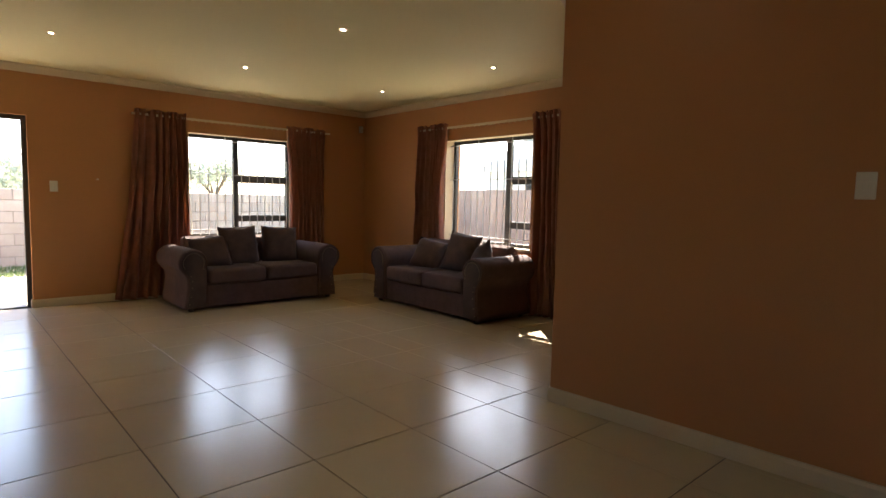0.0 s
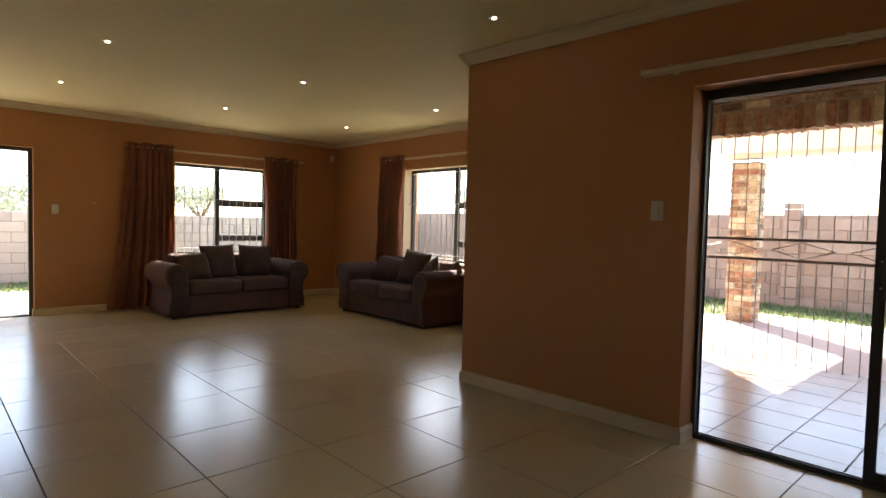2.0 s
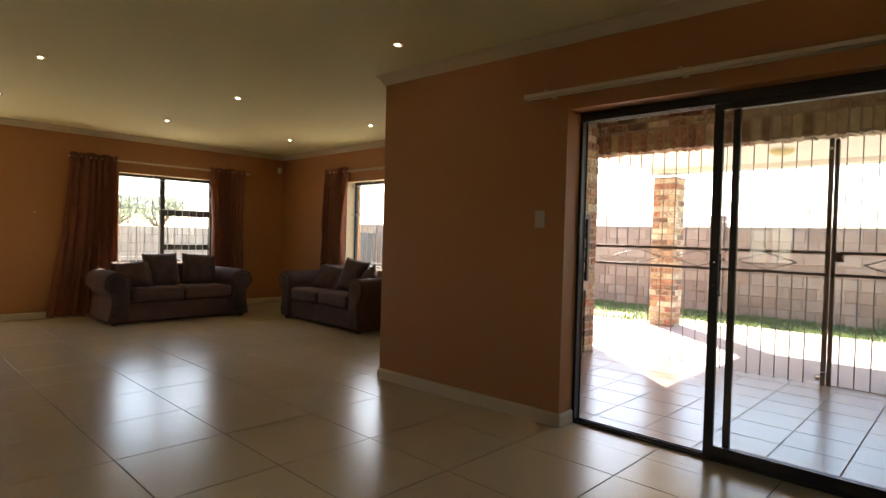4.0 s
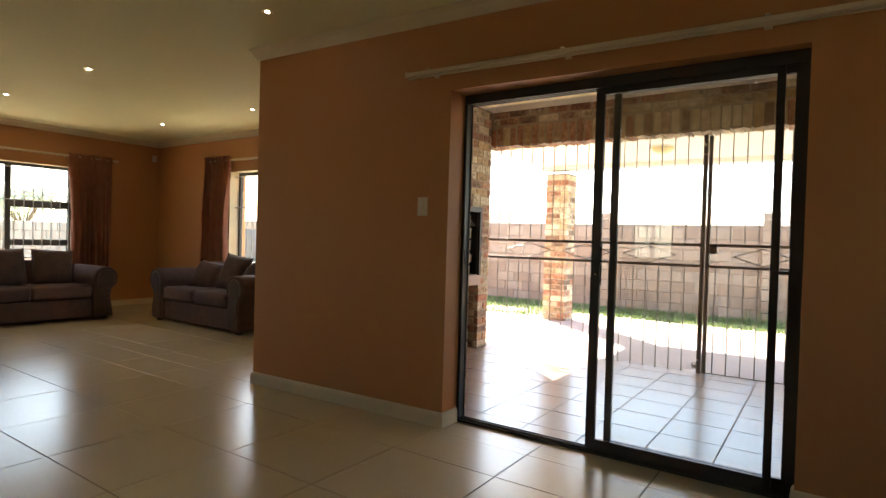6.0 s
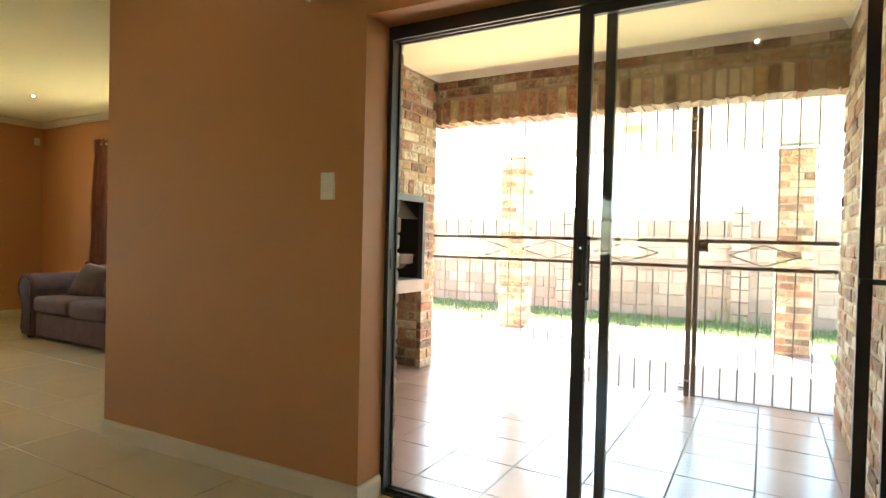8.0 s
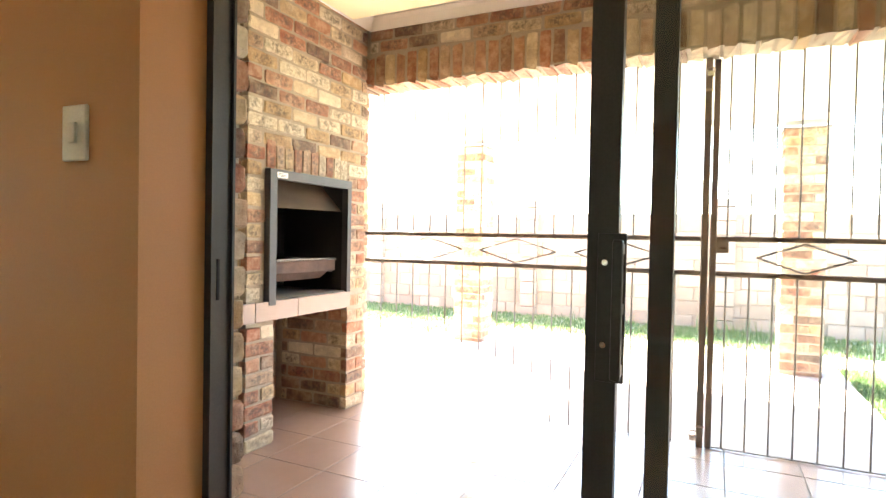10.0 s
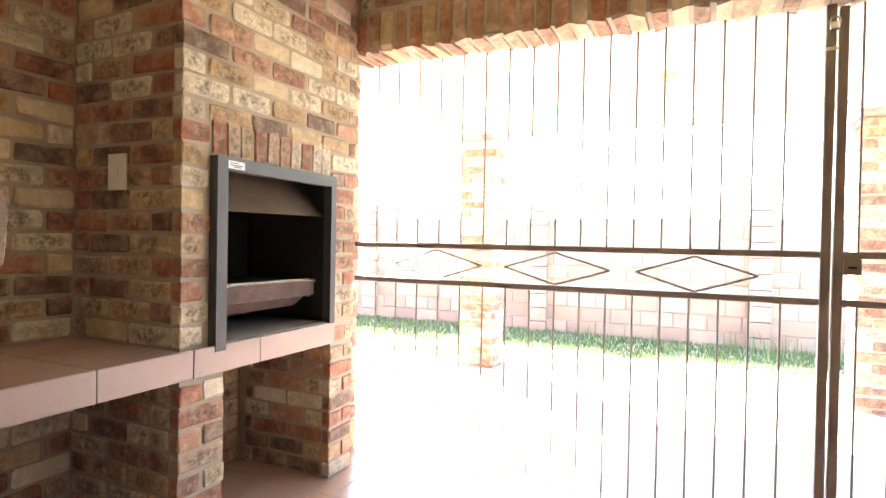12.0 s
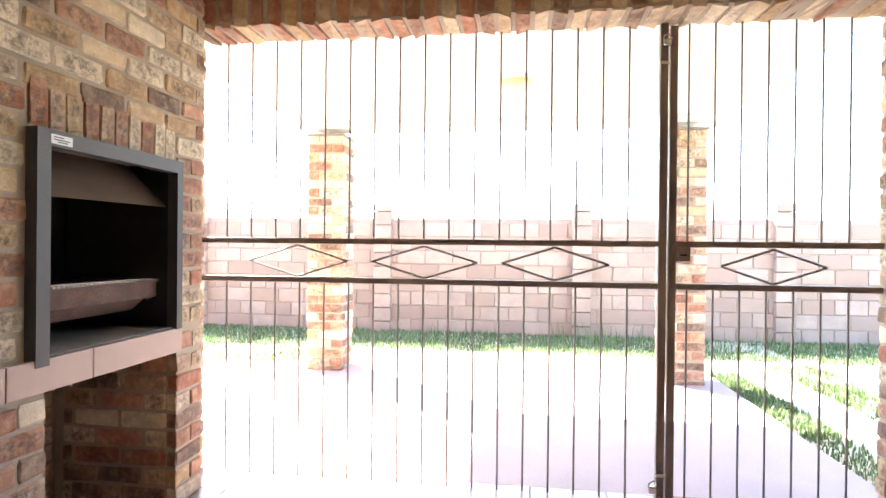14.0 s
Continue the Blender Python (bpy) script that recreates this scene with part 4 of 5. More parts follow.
for par, off, y0, y1 in ((gate, GO, -0.575, 1.70), (leaf_gate, LO, -1.53, -0.655)):
    for z0, z1 in ((1.180, 1.208), (0.984, 1.012)):
        part("rail", rel(box(GATE_X - 0.014, GATE_X + 0.014, y0, y1, z0, z1, 0.002), off), GATE_PAINT, par)
    if par is leaf_gate:
        part("bottom_rail", rel(box(GATE_X - 0.008, GATE_X + 0.008, y0, y1, 0.006, 0.014, 0.002), off), GATE_PAINT, par)
    ys = [1.563 - 0.1329 * i + 0.00048 * i * i for i in range(17)] if par is gate else [-0.707 - 0.1147 * i for i in range(7)]
    for y in ys:
        part("bar", rel(rod((GATE_X, y, 1.207), (GATE_X, y, Z_TOP - 0.002), 0.005, 8), off), GATE_PAINT, par)
        part("bar", rel(rod((GATE_X, y, 0.012 if par is leaf_gate else -0.003), (GATE_X, y, 0.985), 0.005, 8), off), GATE_PAINT, par)
for y, w in ((1.181, 0.263), (0.528, 0.264), (-0.105, 0.252)):
    diamond(gate, GO, y, w)
diamond(leaf_gate, LO, -1.082, 0.226)
part("post", rel(box(GATE_X - 0.02, GATE_X + 0.02, -0.612, -0.575, 0.0, Z_TOP - 0.001, 0.003), GO), GATE_PAINT, gate)
part("post", rel(box(GATE_X - 0.018, GATE_X + 0.018, -0.655, -0.621, 0.004, Z_TOP - 0.012, 0.003), LO), GATE_PAINT, leaf_gate)
part("lock_box", rel(box(GATE_X - 0.026, GATE_X + 0.014, -0.716, -0.654, 1.115, 1.180, 0.003), LO), GATE_PAINT, leaf_gate)
part("keyhole", rel(box(GATE_X - 0.028, GATE_X - 0.026, -0.70, -0.67, 1.14, 1.148), LO), SOOT, leaf_gate)


for z in (0.065, 2.125):
    lock = part("padlock", rel(box(GATE_X - 0.045, GATE_X - 0.022, -0.62 + (0.045 if z < 1 else 0), -0.585 + (0.045 if z < 1 else 0), z - 0.022, z + 0.012, 0.005), GO), CHROME, gate, "bright steel padlock")
    part("shackle", rel(ring_tube((GATE_X - 0.034, -0.603 + (0.045 if z < 1 else 0), z + 0.014), (1, 0.35, 0), 0.020, 0.004), GO), CHROME, lock)
    part("bolt_plate", rel(box(GATE_X - 0.024, GATE_X - 0.019, -0.618, -0.572, z + (0.05 if z < 1 else -0.10), z + (0.065 if z < 1 else -0.085)), GO), CHROME, gate)

# bulkhead lamp under the outer roof
lamp = thing("ceiling_lamp", "round cream glass bulkhead lamp, unlit, under the patio roof", "ceiling lamp", at=(7.27, 0.10, 2.36))
bm = bmesh.new()
bmesh.ops.create_cone(bm, cap_ends=True, segments=28, radius1=0.135, radius2=0.14, depth=0.02, matrix=Matrix.Translation((0, 0, -0.0105)))
part("base", bm, PATIO_CEILING, lamp)
bm = bmesh.new()
bmesh.ops.create_uvsphere(bm, u_segments=28, v_segments=14, radius=0.13)
bmesh.ops.delete(bm, geom=[v for v in bm.verts if v.co.z > 0.005], context="VERTS")
bmesh.ops.transform(bm, matrix=Matrix.Translation((0, 0, -0.02)) @ Matrix.Diagonal((1, 1, 0.55, 1)), verts=bm.verts[:])
part("shade", bm, LAMP_GLASS, lamp, "cream glass dome", smooth=True)

# ---------------------------------------------------------------- bricks
def brick_mesh(i, size=(0.222, 0.105, 0.0735), rough=0.0046, bev=0.0095, mat=BRICK, seg=1):
    rnd = random.Random(40 + i)
    bm = box(-size[0] / 2, size[0] / 2, -size[1] / 2, size[1] / 2, -size[2] / 2, size[2] / 2, bev, seg)
    for v in bm.verts:
        v.co += Vector((rnd.uniform(-rough, rough), rnd.uniform(-rough, rough), rnd.uniform(-rough, rough)))
    return mesh_of("brick", bm, mat)


BRICKS = [brick_mesh(i) for i in range(4)]
ROUND_BRICKS = [brick_mesh(10 + i, rough=0.003, bev=0.014, seg=2) for i in range(4)]
RB = random.Random(7)
COURSE = 0.0845


def lay(parent, centre, size, yaw=0.0, meshes=BRICKS, jitter=0.0035, name="brick"):
    """One brick: size is its (length, depth, height), lengthwise along x before the turn."""
    ob = new(name, RB.choice(meshes))
    ob.parent = parent
    t = Vector(centre) + Vector((RB.uniform(-1, 1), RB.uniform(-1, 1), RB.uniform(-0.5, 0.5))) * jitter
    flip = 180 if RB.random() < 0.5 else 0
    ob.matrix_basis = Matrix.LocRotScale(t, Euler((0, 0, radians(yaw + flip))), (size[0] / 0.222, size[1] / 0.105, size[2] / 0.0735))
    return ob


def course_run(u0, u1, shift, length=0.222, joint=0.011):
    """Lengths of a course from u0 to u1, with a start offset; closers at the ends."""
    out, u = [], u0 - shift
    while u < u1 - 0.02:
        a, b = max(u, u0), min(u + length, u1)
        if b - a > 0.03:
            out.append((a, b))
        u += length + joint
    return out


def brick_face(parent, axis, face, inward, u0, u1, z0, z1, blocked=(), start=0):
    """Running bond on the plane axis = face; the bricks lie on its inward side and stand 7 mm proud of their bed."""
    k = start
    z = z0 + COURSE / 2
    while z < z1 - 0.02:
        cuts = [(u0, u1)]
        for a, b, c, d in blocked:
            if c < z < d:
                cuts = [s for p, q in cuts for s in ((p, min(q, a)), (max(p, b), q)) if s[1] - s[0] > 0.03]
        for p, q in cuts:
            for a, b in course_run(p, q, 0.1165 if k % 2 else 0.0):
                mid, dep = (a + b) / 2, 0.05
                cz = face + inward * (dep / 2)
                lay(parent, (mid, cz, z) if axis == "y" else (cz, mid, z), (b - a - 0.004, dep, 0.0695), 0 if axis == "y" else 90)
        z += COURSE
        k += 1


breast = structure("chimney_breast", wall_sheet("x", BREAST_Y + 0.008, BACK_Y - 0.002, BREAST_X0 + 0.008, BREAST_X1 - 0.008, 0, PATIO_CEIL, ((bx0 + 0.04, bx1 - 0.03, 0.795, bz1 - 0.02), (4.860, 5.564, 0.0, 0.698))), MORTAR, "multicoloured face brick chimney breast with recessed joints", "chimney breast")
brick_face(breast, "y", BREAST_Y, 1, BREAST_X0, BREAST_X1, 0.0, 0.69, [(4.868, 5.556, -1, 0.80)])
brick_face(breast, "y", BREAST_Y, 1, BREAST_X0, BREAST_X1, 0.806, PATIO_CEIL, [(bx0 - 0.004, bx1 + 0.004, 0.69, 1.682)], 1)
brick_face(breast, "y", BREAST_Y, 1, 5.560, BREAST_X1, 0.692, 0.805, (), 1)
n = 10
for i in range(n):
    x = bx0 + (i + 0.5) * (bx1 - bx0) / n
    lay(breast, (x, BREAST_Y + 0.026, bz1 + 0.079), (0.064, 0.05, 0.146))
brick_face(breast, "x", BREAST_X0, 1, BREAST_Y + 0.052, BACK_Y, 0.806, PATIO_CEIL, (), 0)
brick_face(breast, "x", BREAST_X0, 1, BREAST_Y + 0.052, BACK_Y, 0.0, 0.69, (), 1)
brick_face(breast, "x", 4.868, -1, BREAST_Y + 0.052, BACK_Y - 0.05, 0.0, 0.69, (), 1)
brick_face(breast, "x", 5.556, 1, BREAST_Y + 0.052, BACK_Y - 0.05, 0.0, 0.69, (), 0)

back_wall = structure("patio_back_wall", box(BRICK_X - 0.03, BREAST_X1 - 0.01, BACK_Y + 0.008, 2.21, 0, PATIO_CEIL), MORTAR, "multicoloured face brick patio wall above the counter", "wall")
brick_face(back_wall, "y", BACK_Y, 1, BRICK_X, BREAST_X0, 0.806, PATIO_CEIL, (), 0)
brick_face(back_wall, "y", BACK_Y, 1, BRICK_X, BREAST_X0, 0.0, 0.69, (), 1)
brick_face(back_wall, "y", BACK_Y - 0.004, 1, 4.871, 5.553, 0.0, 0.69, (), 0)

lintel = structure("patio_lintel", box(LINTEL_X0 + 0.008, LINTEL_X1 - 0.008, SIDE_Y - 0.05, BREAST_Y + 0.11, LINTEL_Z + 0.008, PATIO_CEIL), MORTAR, "face brick beam with an upright soldier course over the gate", "lintel")
y, i = SIDE_Y - 0.03, 0
while y < BREAST_Y + 0.10:
    lay(lintel, ((LINTEL_X0 + LINTEL_X1) / 2, y + 0.036, LINTEL_Z + 0.107), (LINTEL_X1 - LINTEL_X0, 0.0725, 0.213))
    y += 0.0835
brick_face(lintel, "x", LINTEL_X0, 1, SIDE_Y, BREAST_Y, LINTEL_Z + 0.225, PATIO_CEIL + 0.01, (), 0)

pier = structure("gate_pier", box(LINTEL_X0 + 0.0, LINTEL_X1 - 0.008, 1.714, 2.43, 0, PATIO_CEIL), MORTAR, "face brick pier beside the gate", "pier")
z, k = COURSE / 2, 0
while z < LINTEL_Z:
    spans = ((LINTEL_X0 + 0.004, LINTEL_X1),) if k % 2 else ((LINTEL_X0 + 0.004, LINTEL_X0 + 0.13), (LINTEL_X0 + 0.141, LINTEL_X1))
    for a, b in spans:
        lay(pier, ((a + b) / 2, 1.706 + 0.025, z), (b - a, 0.05, 0.0735))
    z += COURSE
    k += 1

side_wall = structure("patio_side_wall", box(BRICK_X - 0.03, LINTEL_X1 - 0.008, SIDE_Y - 0.22, SIDE_Y - 0.008, 0, PATIO_CEIL), MORTAR, "face brick side wall of the patio", "wall")
brick_face(side_wall, "y", SIDE_Y, -1, BRICK_X, LINTEL_X1, 0.0, PATIO_CEIL, (), 0)

# brick leaf of the house wall towards the patio, with bull-nosed reveals at the sliding door
leaf_wall = structure("patio_house_wall", wall_sheet("y", AX_OUT + 0.006, BRICK_X - 0.009, SIDE_Y - 0.2, BACK_Y + 0.2, 0, PATIO_CEIL, ((DOOR_Y0 - 0.02, DOOR_Y1 + 0.035, 0, DOOR_TOP + 0.02),)), MORTAR, "face brick outer leaf of the house wall", "wall")
z, k = COURSE / 2, 0
while z < DOOR_TOP + 0.02:
    a = DOOR_Y1 + 0.010
    for s in (0.222, 0.105) if k % 2 else (0.105, 0.222):
        lay(leaf_wall, (BRICK_X - 0.054, a + s / 2, z), (s, 0.102, 0.0735), 90, ROUND_BRICKS)
        a += s + 0.011
    z += COURSE
    k += 1
brick_face(leaf_wall, "x", BRICK_X, -1, DOOR_Y1 + 0.37, BACK_Y, 0.0, PATIO_CEIL, (), 0)
brick_face(leaf_wall, "x", BRICK_X, -1, DOOR_Y0, DOOR_Y1 + 0.36, DOOR_TOP + 0.03, PATIO_CEIL, (), 0)

# columns of the outer roof: four bricks round each course
def brick_column(cx, cy, top, side=0.36):
    col = thing("brick_column", "multicoloured face brick column carrying the patio roof", "column", "patio columns", (cx, cy, -0.06))
    part("core", box(-side / 2 + 0.008, side / 2 - 0.008, -side / 2 + 0.008, side / 2 - 0.008, 0, top + 0.06), MORTAR, col)
    L, d = 0.238, 0.112
    e = side / 2
    z, k = COURSE / 2, 0
    while z < top + 0.05:
        s = 1 if k % 2 else -1
        for x, y, yaw in ((s * (-e + L / 2), -e + d / 2, 0), (s * (e - d / 2), -e + L / 2, 90), (s * (e - L / 2), e - d / 2, 0), (s * (-e + d / 2), e - L / 2, 90)):
            lay(col, (x, y, z), (L, d, 0.0735), yaw)
        z += COURSE
        k += 1
    part("cap", box(-side / 2 - 0.012, side / 2 + 0.012, -side / 2 - 0.012, side / 2 + 0.012, top + 0.05, top + 0.068), GATE_PAINT, col, "dark damp-proof strip")
    return col


brick_column(8.58, 1.905, 2.225, 0.35)
brick_column(8.58, -1.365, 2.225, 0.35)

# ---------------------------------------------------------------- yard walls
def block_mesh(i, mat):
    rnd = random.Random(80 + i)
    bm = box(-0.195, 0.195, -0.07, 0.07, -0.0925, 0.0925, 0.006, 1)
    for v in bm.verts:
        v.co += Vector((rnd.uniform(-1, 1), rnd.uniform(-1, 1), rnd.uniform(-1, 1))) * 0.003
    return mesh_of("block", bm, mat)


BLOCKS = [block_mesh(i, BLOCK) for i in range(3)]
GREYS = [block_mesh(i, GREY_BLOCK) for i in range(3)]


def lay_block(parent, c, yaw, meshes, length=0.39):
    ob = new("block", RB.choice(meshes))
    ob.parent = parent
    t = Vector(c) + Vector((RB.uniform(-1, 1), RB.uniform(-1, 1), RB.uniform(-0.4, 0.4))) * 0.004
    ob.matrix_basis = Matrix.LocRotScale(t, Euler((0, 0, radians(yaw))), (length / 0.39, 1, 1))


YX = 11.25
yard = structure("yard_wall_east", box(YX + 0.012, YX + 0.13, -9.5, 14.1, -0.1, 1.575), BLOCK_MORTAR, "brown concrete block boundary wall with piers", "wall")
for k in range(8):
    z = 0.035 + 0.1975 * k
    for a, b in course_run(-5.2, 5.9, 0.2 if k % 2 else 0.0, 0.39, 0.012):
        lay_block(yard, (YX + 0.07, (a + b) / 2, z), 90, BLOCKS, b - a)
far = bmesh.new()
for k in range(8):
    z = 0.035 + 0.1975 * k
    for lo_y, hi_y in ((-9.5, -5.2), (5.9, 14.1)):
        for a, b in course_run(lo_y, hi_y, 0.2 if k % 2 else 0.0, 0.39, 0.012):
            add_box(far, YX + 0.002, YX + 0.13, a, b, z - 0.0925, z + 0.0925)
tagged(part("far_blocks", far, BLOCK, yard), kind="stuff")
for yc in (-6.4, -3.38, -0.77, 2.04, 4.9):
    pr = thing("wall_pier", "brown concrete block pier standing above the wall", "pier", "boundary wall piers", (YX - 0.03, yc, -0.1))
    for k in range(10):
        h = 0.1975
        z0 = k * h
        if z0 > 1.87:
            break
        part("block", box(-0.055, 0.19, -0.125, 0.125, z0 + 0.004, min(z0 + h - 0.008, 1.885), 0.005, 1), BLOCK, pr)
    if yc in (-3.38, 2.04, -0.77):
        for dx, dy, hgt in ((0.05, 0.02, 0.28), (0.07, -0.01, 0.42)):
            part("starter_bar", rod((dx, dy, 1.88), (dx + 0.03, dy + (0.04 if dx < 0.06 else -0.02), 1.88 + hgt), 0.005, 6), GATE_PAINT, pr, "bare steel starter bar")

NY = 12.2
north = structure("yard_wall_north", box(-9.0, YX, NY + 0.012, NY + 0.13, -0.3, 1.30), GREY_MORTAR, "grey cement block boundary wall behind the house", "wall")
for k in range(7):
    z = -0.06 + 0.1975 * k + 0.09
    for a, b in course_run(-1.2, 8.6, 0.2 if k % 2 else 0.0, 0.39, 0.014):
        lay_block(north, ((a + b) / 2, NY + 0.07, z), 0, GREYS, b - a)

# ---------------------------------------------------------------- grass
def blade_material():
    m, nt, bs = material("lawn_grass_blades")
    g = nt.nodes.new("ShaderNodeNewGeometry")
    c = ramp(nt, g.outputs["Random Per Island"], [(0.0, (0.07, 0.12, 0.035)), (0.5, (0.12, 0.18, 0.06)), (0.85, (0.20, 0.25, 0.10)), (1.0, (0.36, 0.34, 0.18))])
    nt.links.new(c, bs.inputs["Base Color"])
    bs.inputs["Roughness"].default_value = 0.6
    t = nt.nodes.new("ShaderNodeBsdfTranslucent")
    nt.links.new(c, t.inputs["Color"])
    x = node(nt, "ShaderNodeMixShader", Fac=0.3)
    nt.links.new(bs.outputs[0], x.inputs[1])
    nt.links.new(t.outputs[0], x.inputs[2])
    nt.links.new(x.outputs[0], nt.nodes["Material Output"].inputs["Surface"])
    return m


BLADE = blade_material()


def grass(name, label, areas, seed):
    """areas: (x0, x1, y0, y1, blades, height)."""
    rnd = random.Random(seed)
    verts, faces = [], []
    for x0, x1, y0, y1, n, h in areas:
        for _ in range(n):
            x, y = rnd.uniform(x0, x1), rnd.uniform(y0, y1)
            if noise.noise(Vector((x * 0.9, y * 0.9, 3))) < -0.28 and rnd.random() < 0.7:
                continue
            hh = h * rnd.uniform(0.5, 1.25)
            a = rnd.uniform(0, 6.28)
            w = rnd.uniform(0.004, 0.008)
            dx, dy = math.cos(a) * w, math.sin(a) * w
            bend = rnd.uniform(0.1, 0.6) * hh
            bx, by = math.cos(a + 1.6) * bend, math.sin(a + 1.6) * bend
            i = len(verts)
            verts += [(x - dx, y - dy, -0.065), (x + dx, y + dy, -0.065), (x + dx * 0.7 + bx * 0.4, y + dy * 0.7 + by * 0.4, -0.06 + hh * 0.6), (x - dx * 0.7 + bx * 0.4, y - dy * 0.7 + by * 0.4, -0.06 + hh * 0.6), (x + bx, y + by, -0.06 + hh)]
            faces += [(i, i + 1, i + 2, i + 3), (i + 3, i + 2, i + 4)]
    me = bpy.data.meshes.new(name)
    me.from_pydata(verts, [], faces)
    me.materials.append(BLADE)
    return tagged(new(name, me), label, "grass", kind="stuff")


grass("lawn_grass", "short green lawn grass along the boundary wall", [(9.85, 11.24, -6.5, 6.5, 26000, 0.055), (8.9, 9.9, 2.3, 6.5, 5000, 0.045), (6.3, 9.1, -2.05, -1.76, 3600, 0.05), (6.6, 9.6, -3.0, -2.5, 5200, 0.05)], 3)
grass("tall_weeds", "tall pale weed stalks at the wall's foot", [(10.4, 11.2, -1.6, -0.4, 70, 0.26), (10.2, 11.1, -3.3, -2.4, 50, 0.24), (10.6, 11.2, 0.4, 1.5, 30, 0.16)], 5)
grass("back_lawn_grass", "short green lawn grass behind the house", [(-1.5, 6.0, 10.8, 12.15, 9000, 0.06)], 9)

# ---------------------------------------------------------------- beyond the walls
# leaf green paled towards grey: the bright haze is put into the colour
LEAF = surface("haze_paled_leaves", (0.30, 0.33, 0.24), (0.40, 0.43, 0.32), 2, 30, 0.6, 0.0)
BARK = surface("grey_bark", (0.12, 0.09, 0.065), (0.18, 0.14, 0.10), 5, 40, 0.9, 0.5, 0.01)


def tree(x, y, height, spread, seed):
    rnd = random.Random(seed)
    t = thing("tree", "haze-paled grey-green garden tree beyond the boundary wall", "tree", "trees beyond the wall", (x, y, -0.06))
    bm = bmesh.new()
    rings = 6
    def limb(a, b, r0, r1):
        q = (Vector(b) - Vector(a)).to_track_quat("Z", "Y")
        A = [bm.verts.new(Vector(a) + q @ Vector((r0 * math.cos(i), r0 * math.sin(i), 0))) for i in np.linspace(0, 2 * math.pi, rings, endpoint=False)]
        B = [bm.verts.new(Vector(b) + q @ Vector((r1 * math.cos(i), r1 * math.sin(i), 0))) for i in np.linspace(0, 2 * math.pi, rings, endpoint=False)]
        for i in range(rings):
            bm.faces.new((A[i], A[(i + 1) % rings], B[(i + 1) % rings], B[i]))
    fork = (rnd.uniform(-0.2, 0.2), rnd.uniform(-0.2, 0.2), height * 0.35)
    limb((0, 0, 0), fork, 0.16, 0.11)
    tips = []
    for i in range(8):
        a = i * 0.8 + rnd.uniform(-0.3, 0.3)
        tip = (math.cos(a) * spread * rnd.uniform(0.4, 0.9), math.sin(a) * spread * rnd.uniform(0.4, 0.9), height * rnd.uniform(0.6, 0.98))
        limb(fork, tip, 0.08, 0.02)
        tips.append(tip)
    part("trunk", bm, BARK, t)
    verts, faces = [], []
    for c in tips + [(0, 0, height * 0.85)]:
        for _ in range(260):
            p = Vector(c) + Vector((rnd.gauss(0, spread * 0.22), rnd.gauss(0, spread * 0.22), rnd.gauss(0, height * 0.09)))
            a, b = Vector((rnd.uniform(-1, 1), rnd.uniform(-1, 1), rnd.uniform(-1, 1))).normalized() * 0.09, Vector((rnd.uniform(-1, 1), rnd.uniform(-1, 1), rnd.uniform(-1, 1))).normalized() * 0.06
            i = len(verts)
            verts += [p - a, p + b, p + a, p - b]
            faces.append((i, i + 1, i + 2, i + 3))
    me = bpy.data.meshes.new("crown")
    me.from_pydata([tuple(v) for v in verts], [], faces)
    me.materials.append(LEAF)
    crown = new("crown", me)
    crown.parent = t


for i, (x, y, h, s) in enumerate(((5.6, 29.0, 3.0, 2.4), (8.5, 29.5, 2.7, 2.1), (2.2, 31.0, 2.7, 2.0), (12.5, 34.0, 3.3, 2.2), (-1.0, 29.0, 2.6, 2.0), (1.0, 22.0, 2.0, 1.5))):
    tree(x, y, h, s, 20 + i)

# neighbour's pale house, seen over the wall through the living room window
house = thing("neighbour_house", "pale rendered neighbouring house with a light gabled roof", "house", at=(22.0, 14.5, -0.06))
RENDER = surface("pale_render", (0.62, 0.64, 0.62), (0.68, 0.70, 0.68), 1, 60, 0.85, 0.2, 0.004)
ROOF_SHEET = surface("pale_roof_sheet", (0.56, 0.58, 0.58), (0.62, 0.64, 0.64), 1, 60, 0.6, 0.1, 0.004)
part("wall", box(-3.5, 3.5, -3.0, 3.0, 0, 2.6), RENDER, house)
roof = bmesh.new()
a = [roof.verts.new(p) for p in ((-3.9, -3.4, 2.6), (3.9, -3.4, 2.6), (3.9, 3.4, 2.6), (-3.9, 3.4, 2.6), (-3.9, 0, 4.1), (3.9, 0, 4.1))]
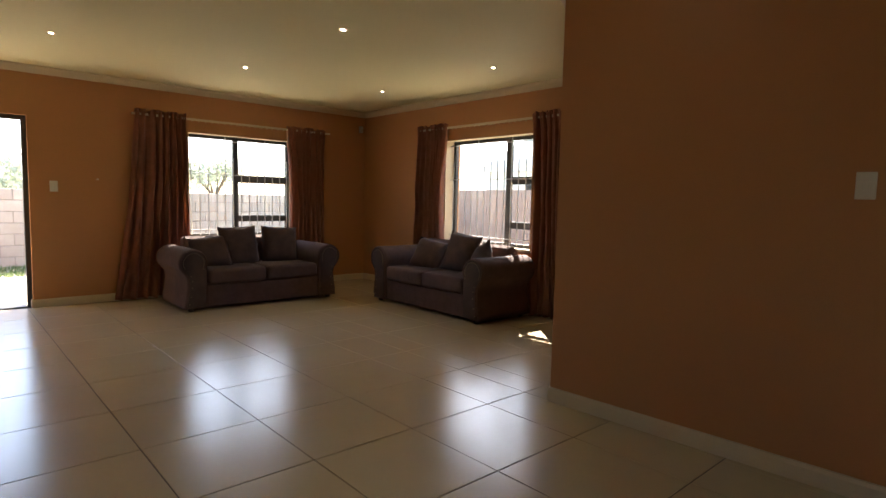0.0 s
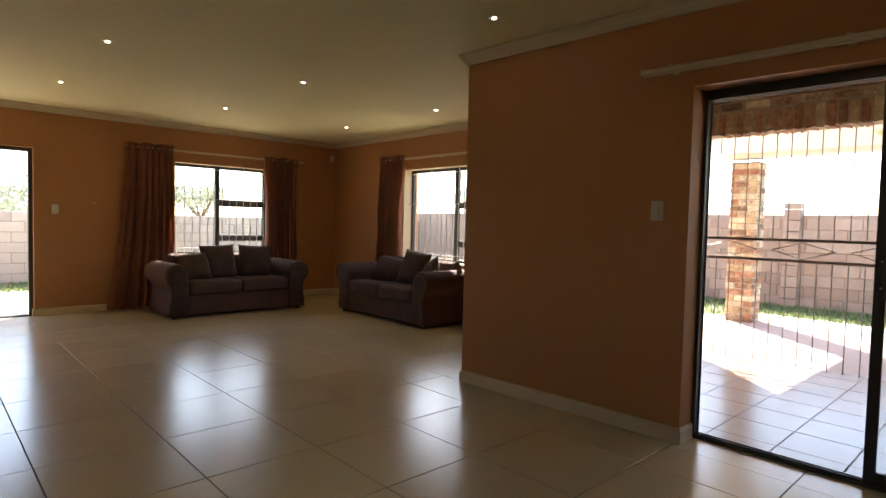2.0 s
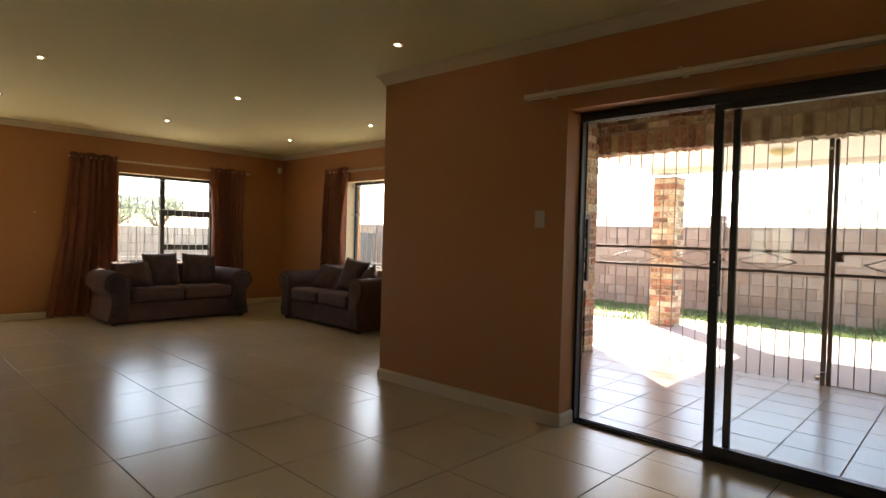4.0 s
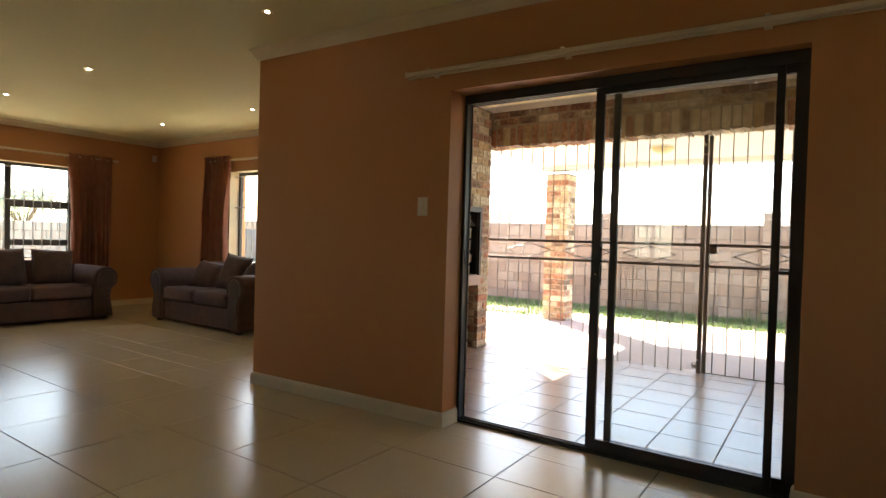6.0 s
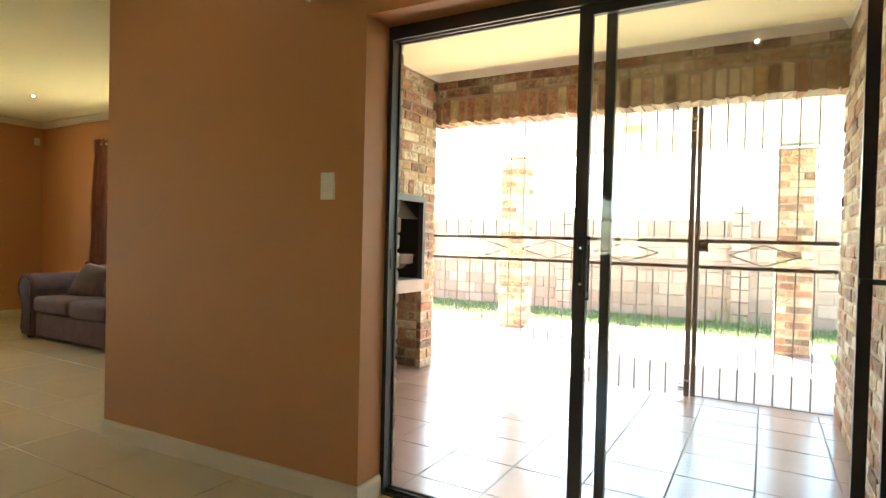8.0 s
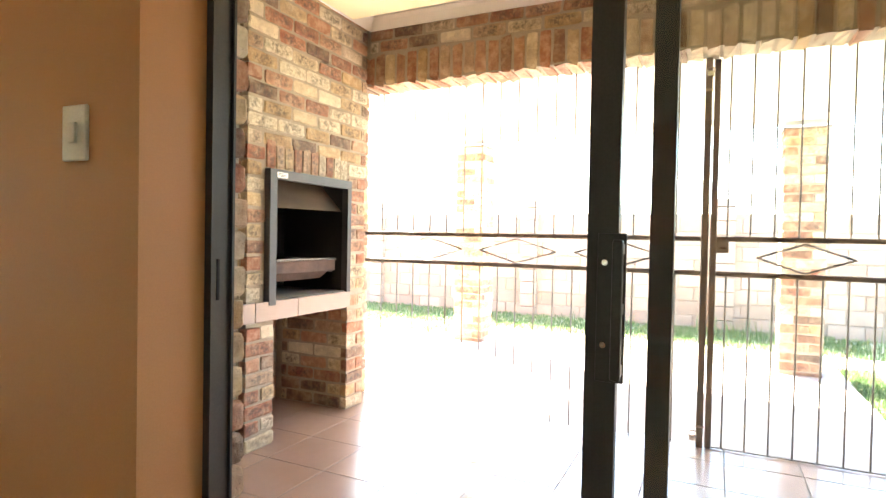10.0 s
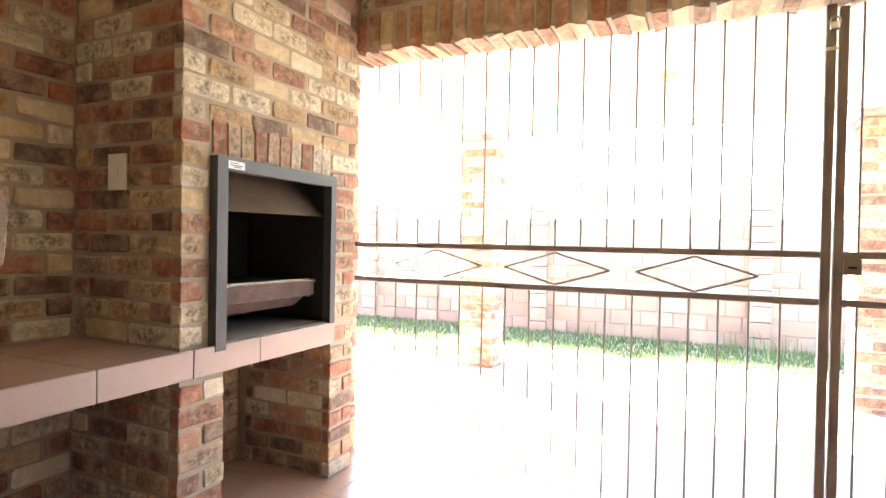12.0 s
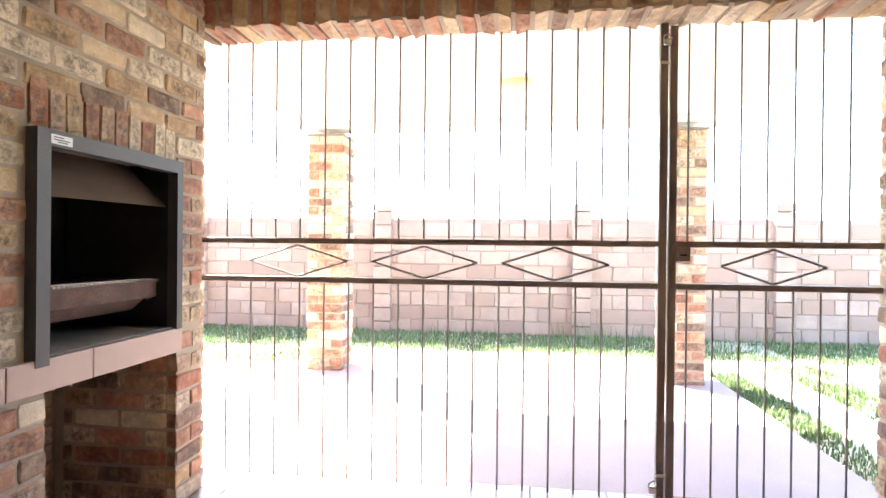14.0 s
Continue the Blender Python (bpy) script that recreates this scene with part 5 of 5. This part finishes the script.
for f in ((0, 1, 5, 4), (2, 3, 4, 5), (0, 4, 3), (1, 2, 5), (0, 3, 2, 1)):
    roof.faces.new([a[i] for i in f])
part("roof", roof, ROOF_SHEET, house, "pale sheet roof")
win = part("window", box(-3.52, -3.49, -0.7, 0.7, 0.9, 2.1), BRONZE, house)
pn = bmesh.new()
add_box(pn, -3.53, -3.522, -0.62, 0.62, 0.98, 2.02)
part("glazing", pn, SOOT, win)

# ---------------------------------------------------------------- tiles, last
def tile_mesh(name, size, gap, mat):
    bm = box(-size / 2 + gap / 2, size / 2 - gap / 2, -size / 2 + gap / 2, size / 2 - gap / 2, -0.012, 0, 0.0018, 1)
    return mesh_of(name, bm, mat)


def tiles(parent, me, size, pitch, ox, oy, x0, x1, y0, y1):
    for i in range(int((x0 - ox) // pitch[0]), int((x1 - ox) // pitch[0]) + 1):
        for j in range(int((y0 - oy) // pitch[1]), int((y1 - oy) // pitch[1]) + 1):
            a, b, c, d = max(x0, ox + i * pitch[0]), min(x1, ox + (i + 1) * pitch[0]), max(y0, oy + j * pitch[1]), min(y1, oy + (j + 1) * pitch[1])
            if b - a < 0.03 or d - c < 0.03:
                continue
            ob = new("tile", me)
            ob.parent = parent
            ob.matrix_basis = Matrix.LocRotScale(((a + b) / 2, (c + d) / 2, RB.uniform(-0.0004, 0.0004)), None, ((b - a) / size, (d - c) / size, 1))


TILE = 0.62
FLOOR_ME = tile_mesh("tile", TILE, 0.005, FLOOR_TILE)
for x0, x1, y0, y1 in ((WEST_X, face(CORNER_Y), SOUTH_Y, NORTH_Y), (face(CORNER_Y), face(DOOR_Y1) - 0.004, SOUTH_Y, 2.1), (face(DOOR_Y1) - 0.004, 3.361, DOOR_Y0 - 0.2, DOOR_Y1), (face(CORNER_Y), EAST_X, 2.1, NORTH_Y)):
    tiles(floor, FLOOR_ME, TILE, (0.611, 0.646), 1.53, 2.36, x0, x1, y0, y1)
PT = 0.36
tiles(patio_floor, tile_mesh("patio_tile", PT, 0.006, PATIO_TILE), PT, (PT, PT), 3.975, 0.0, 3.465, 6.04, SIDE_Y - 0.18, 2.42)
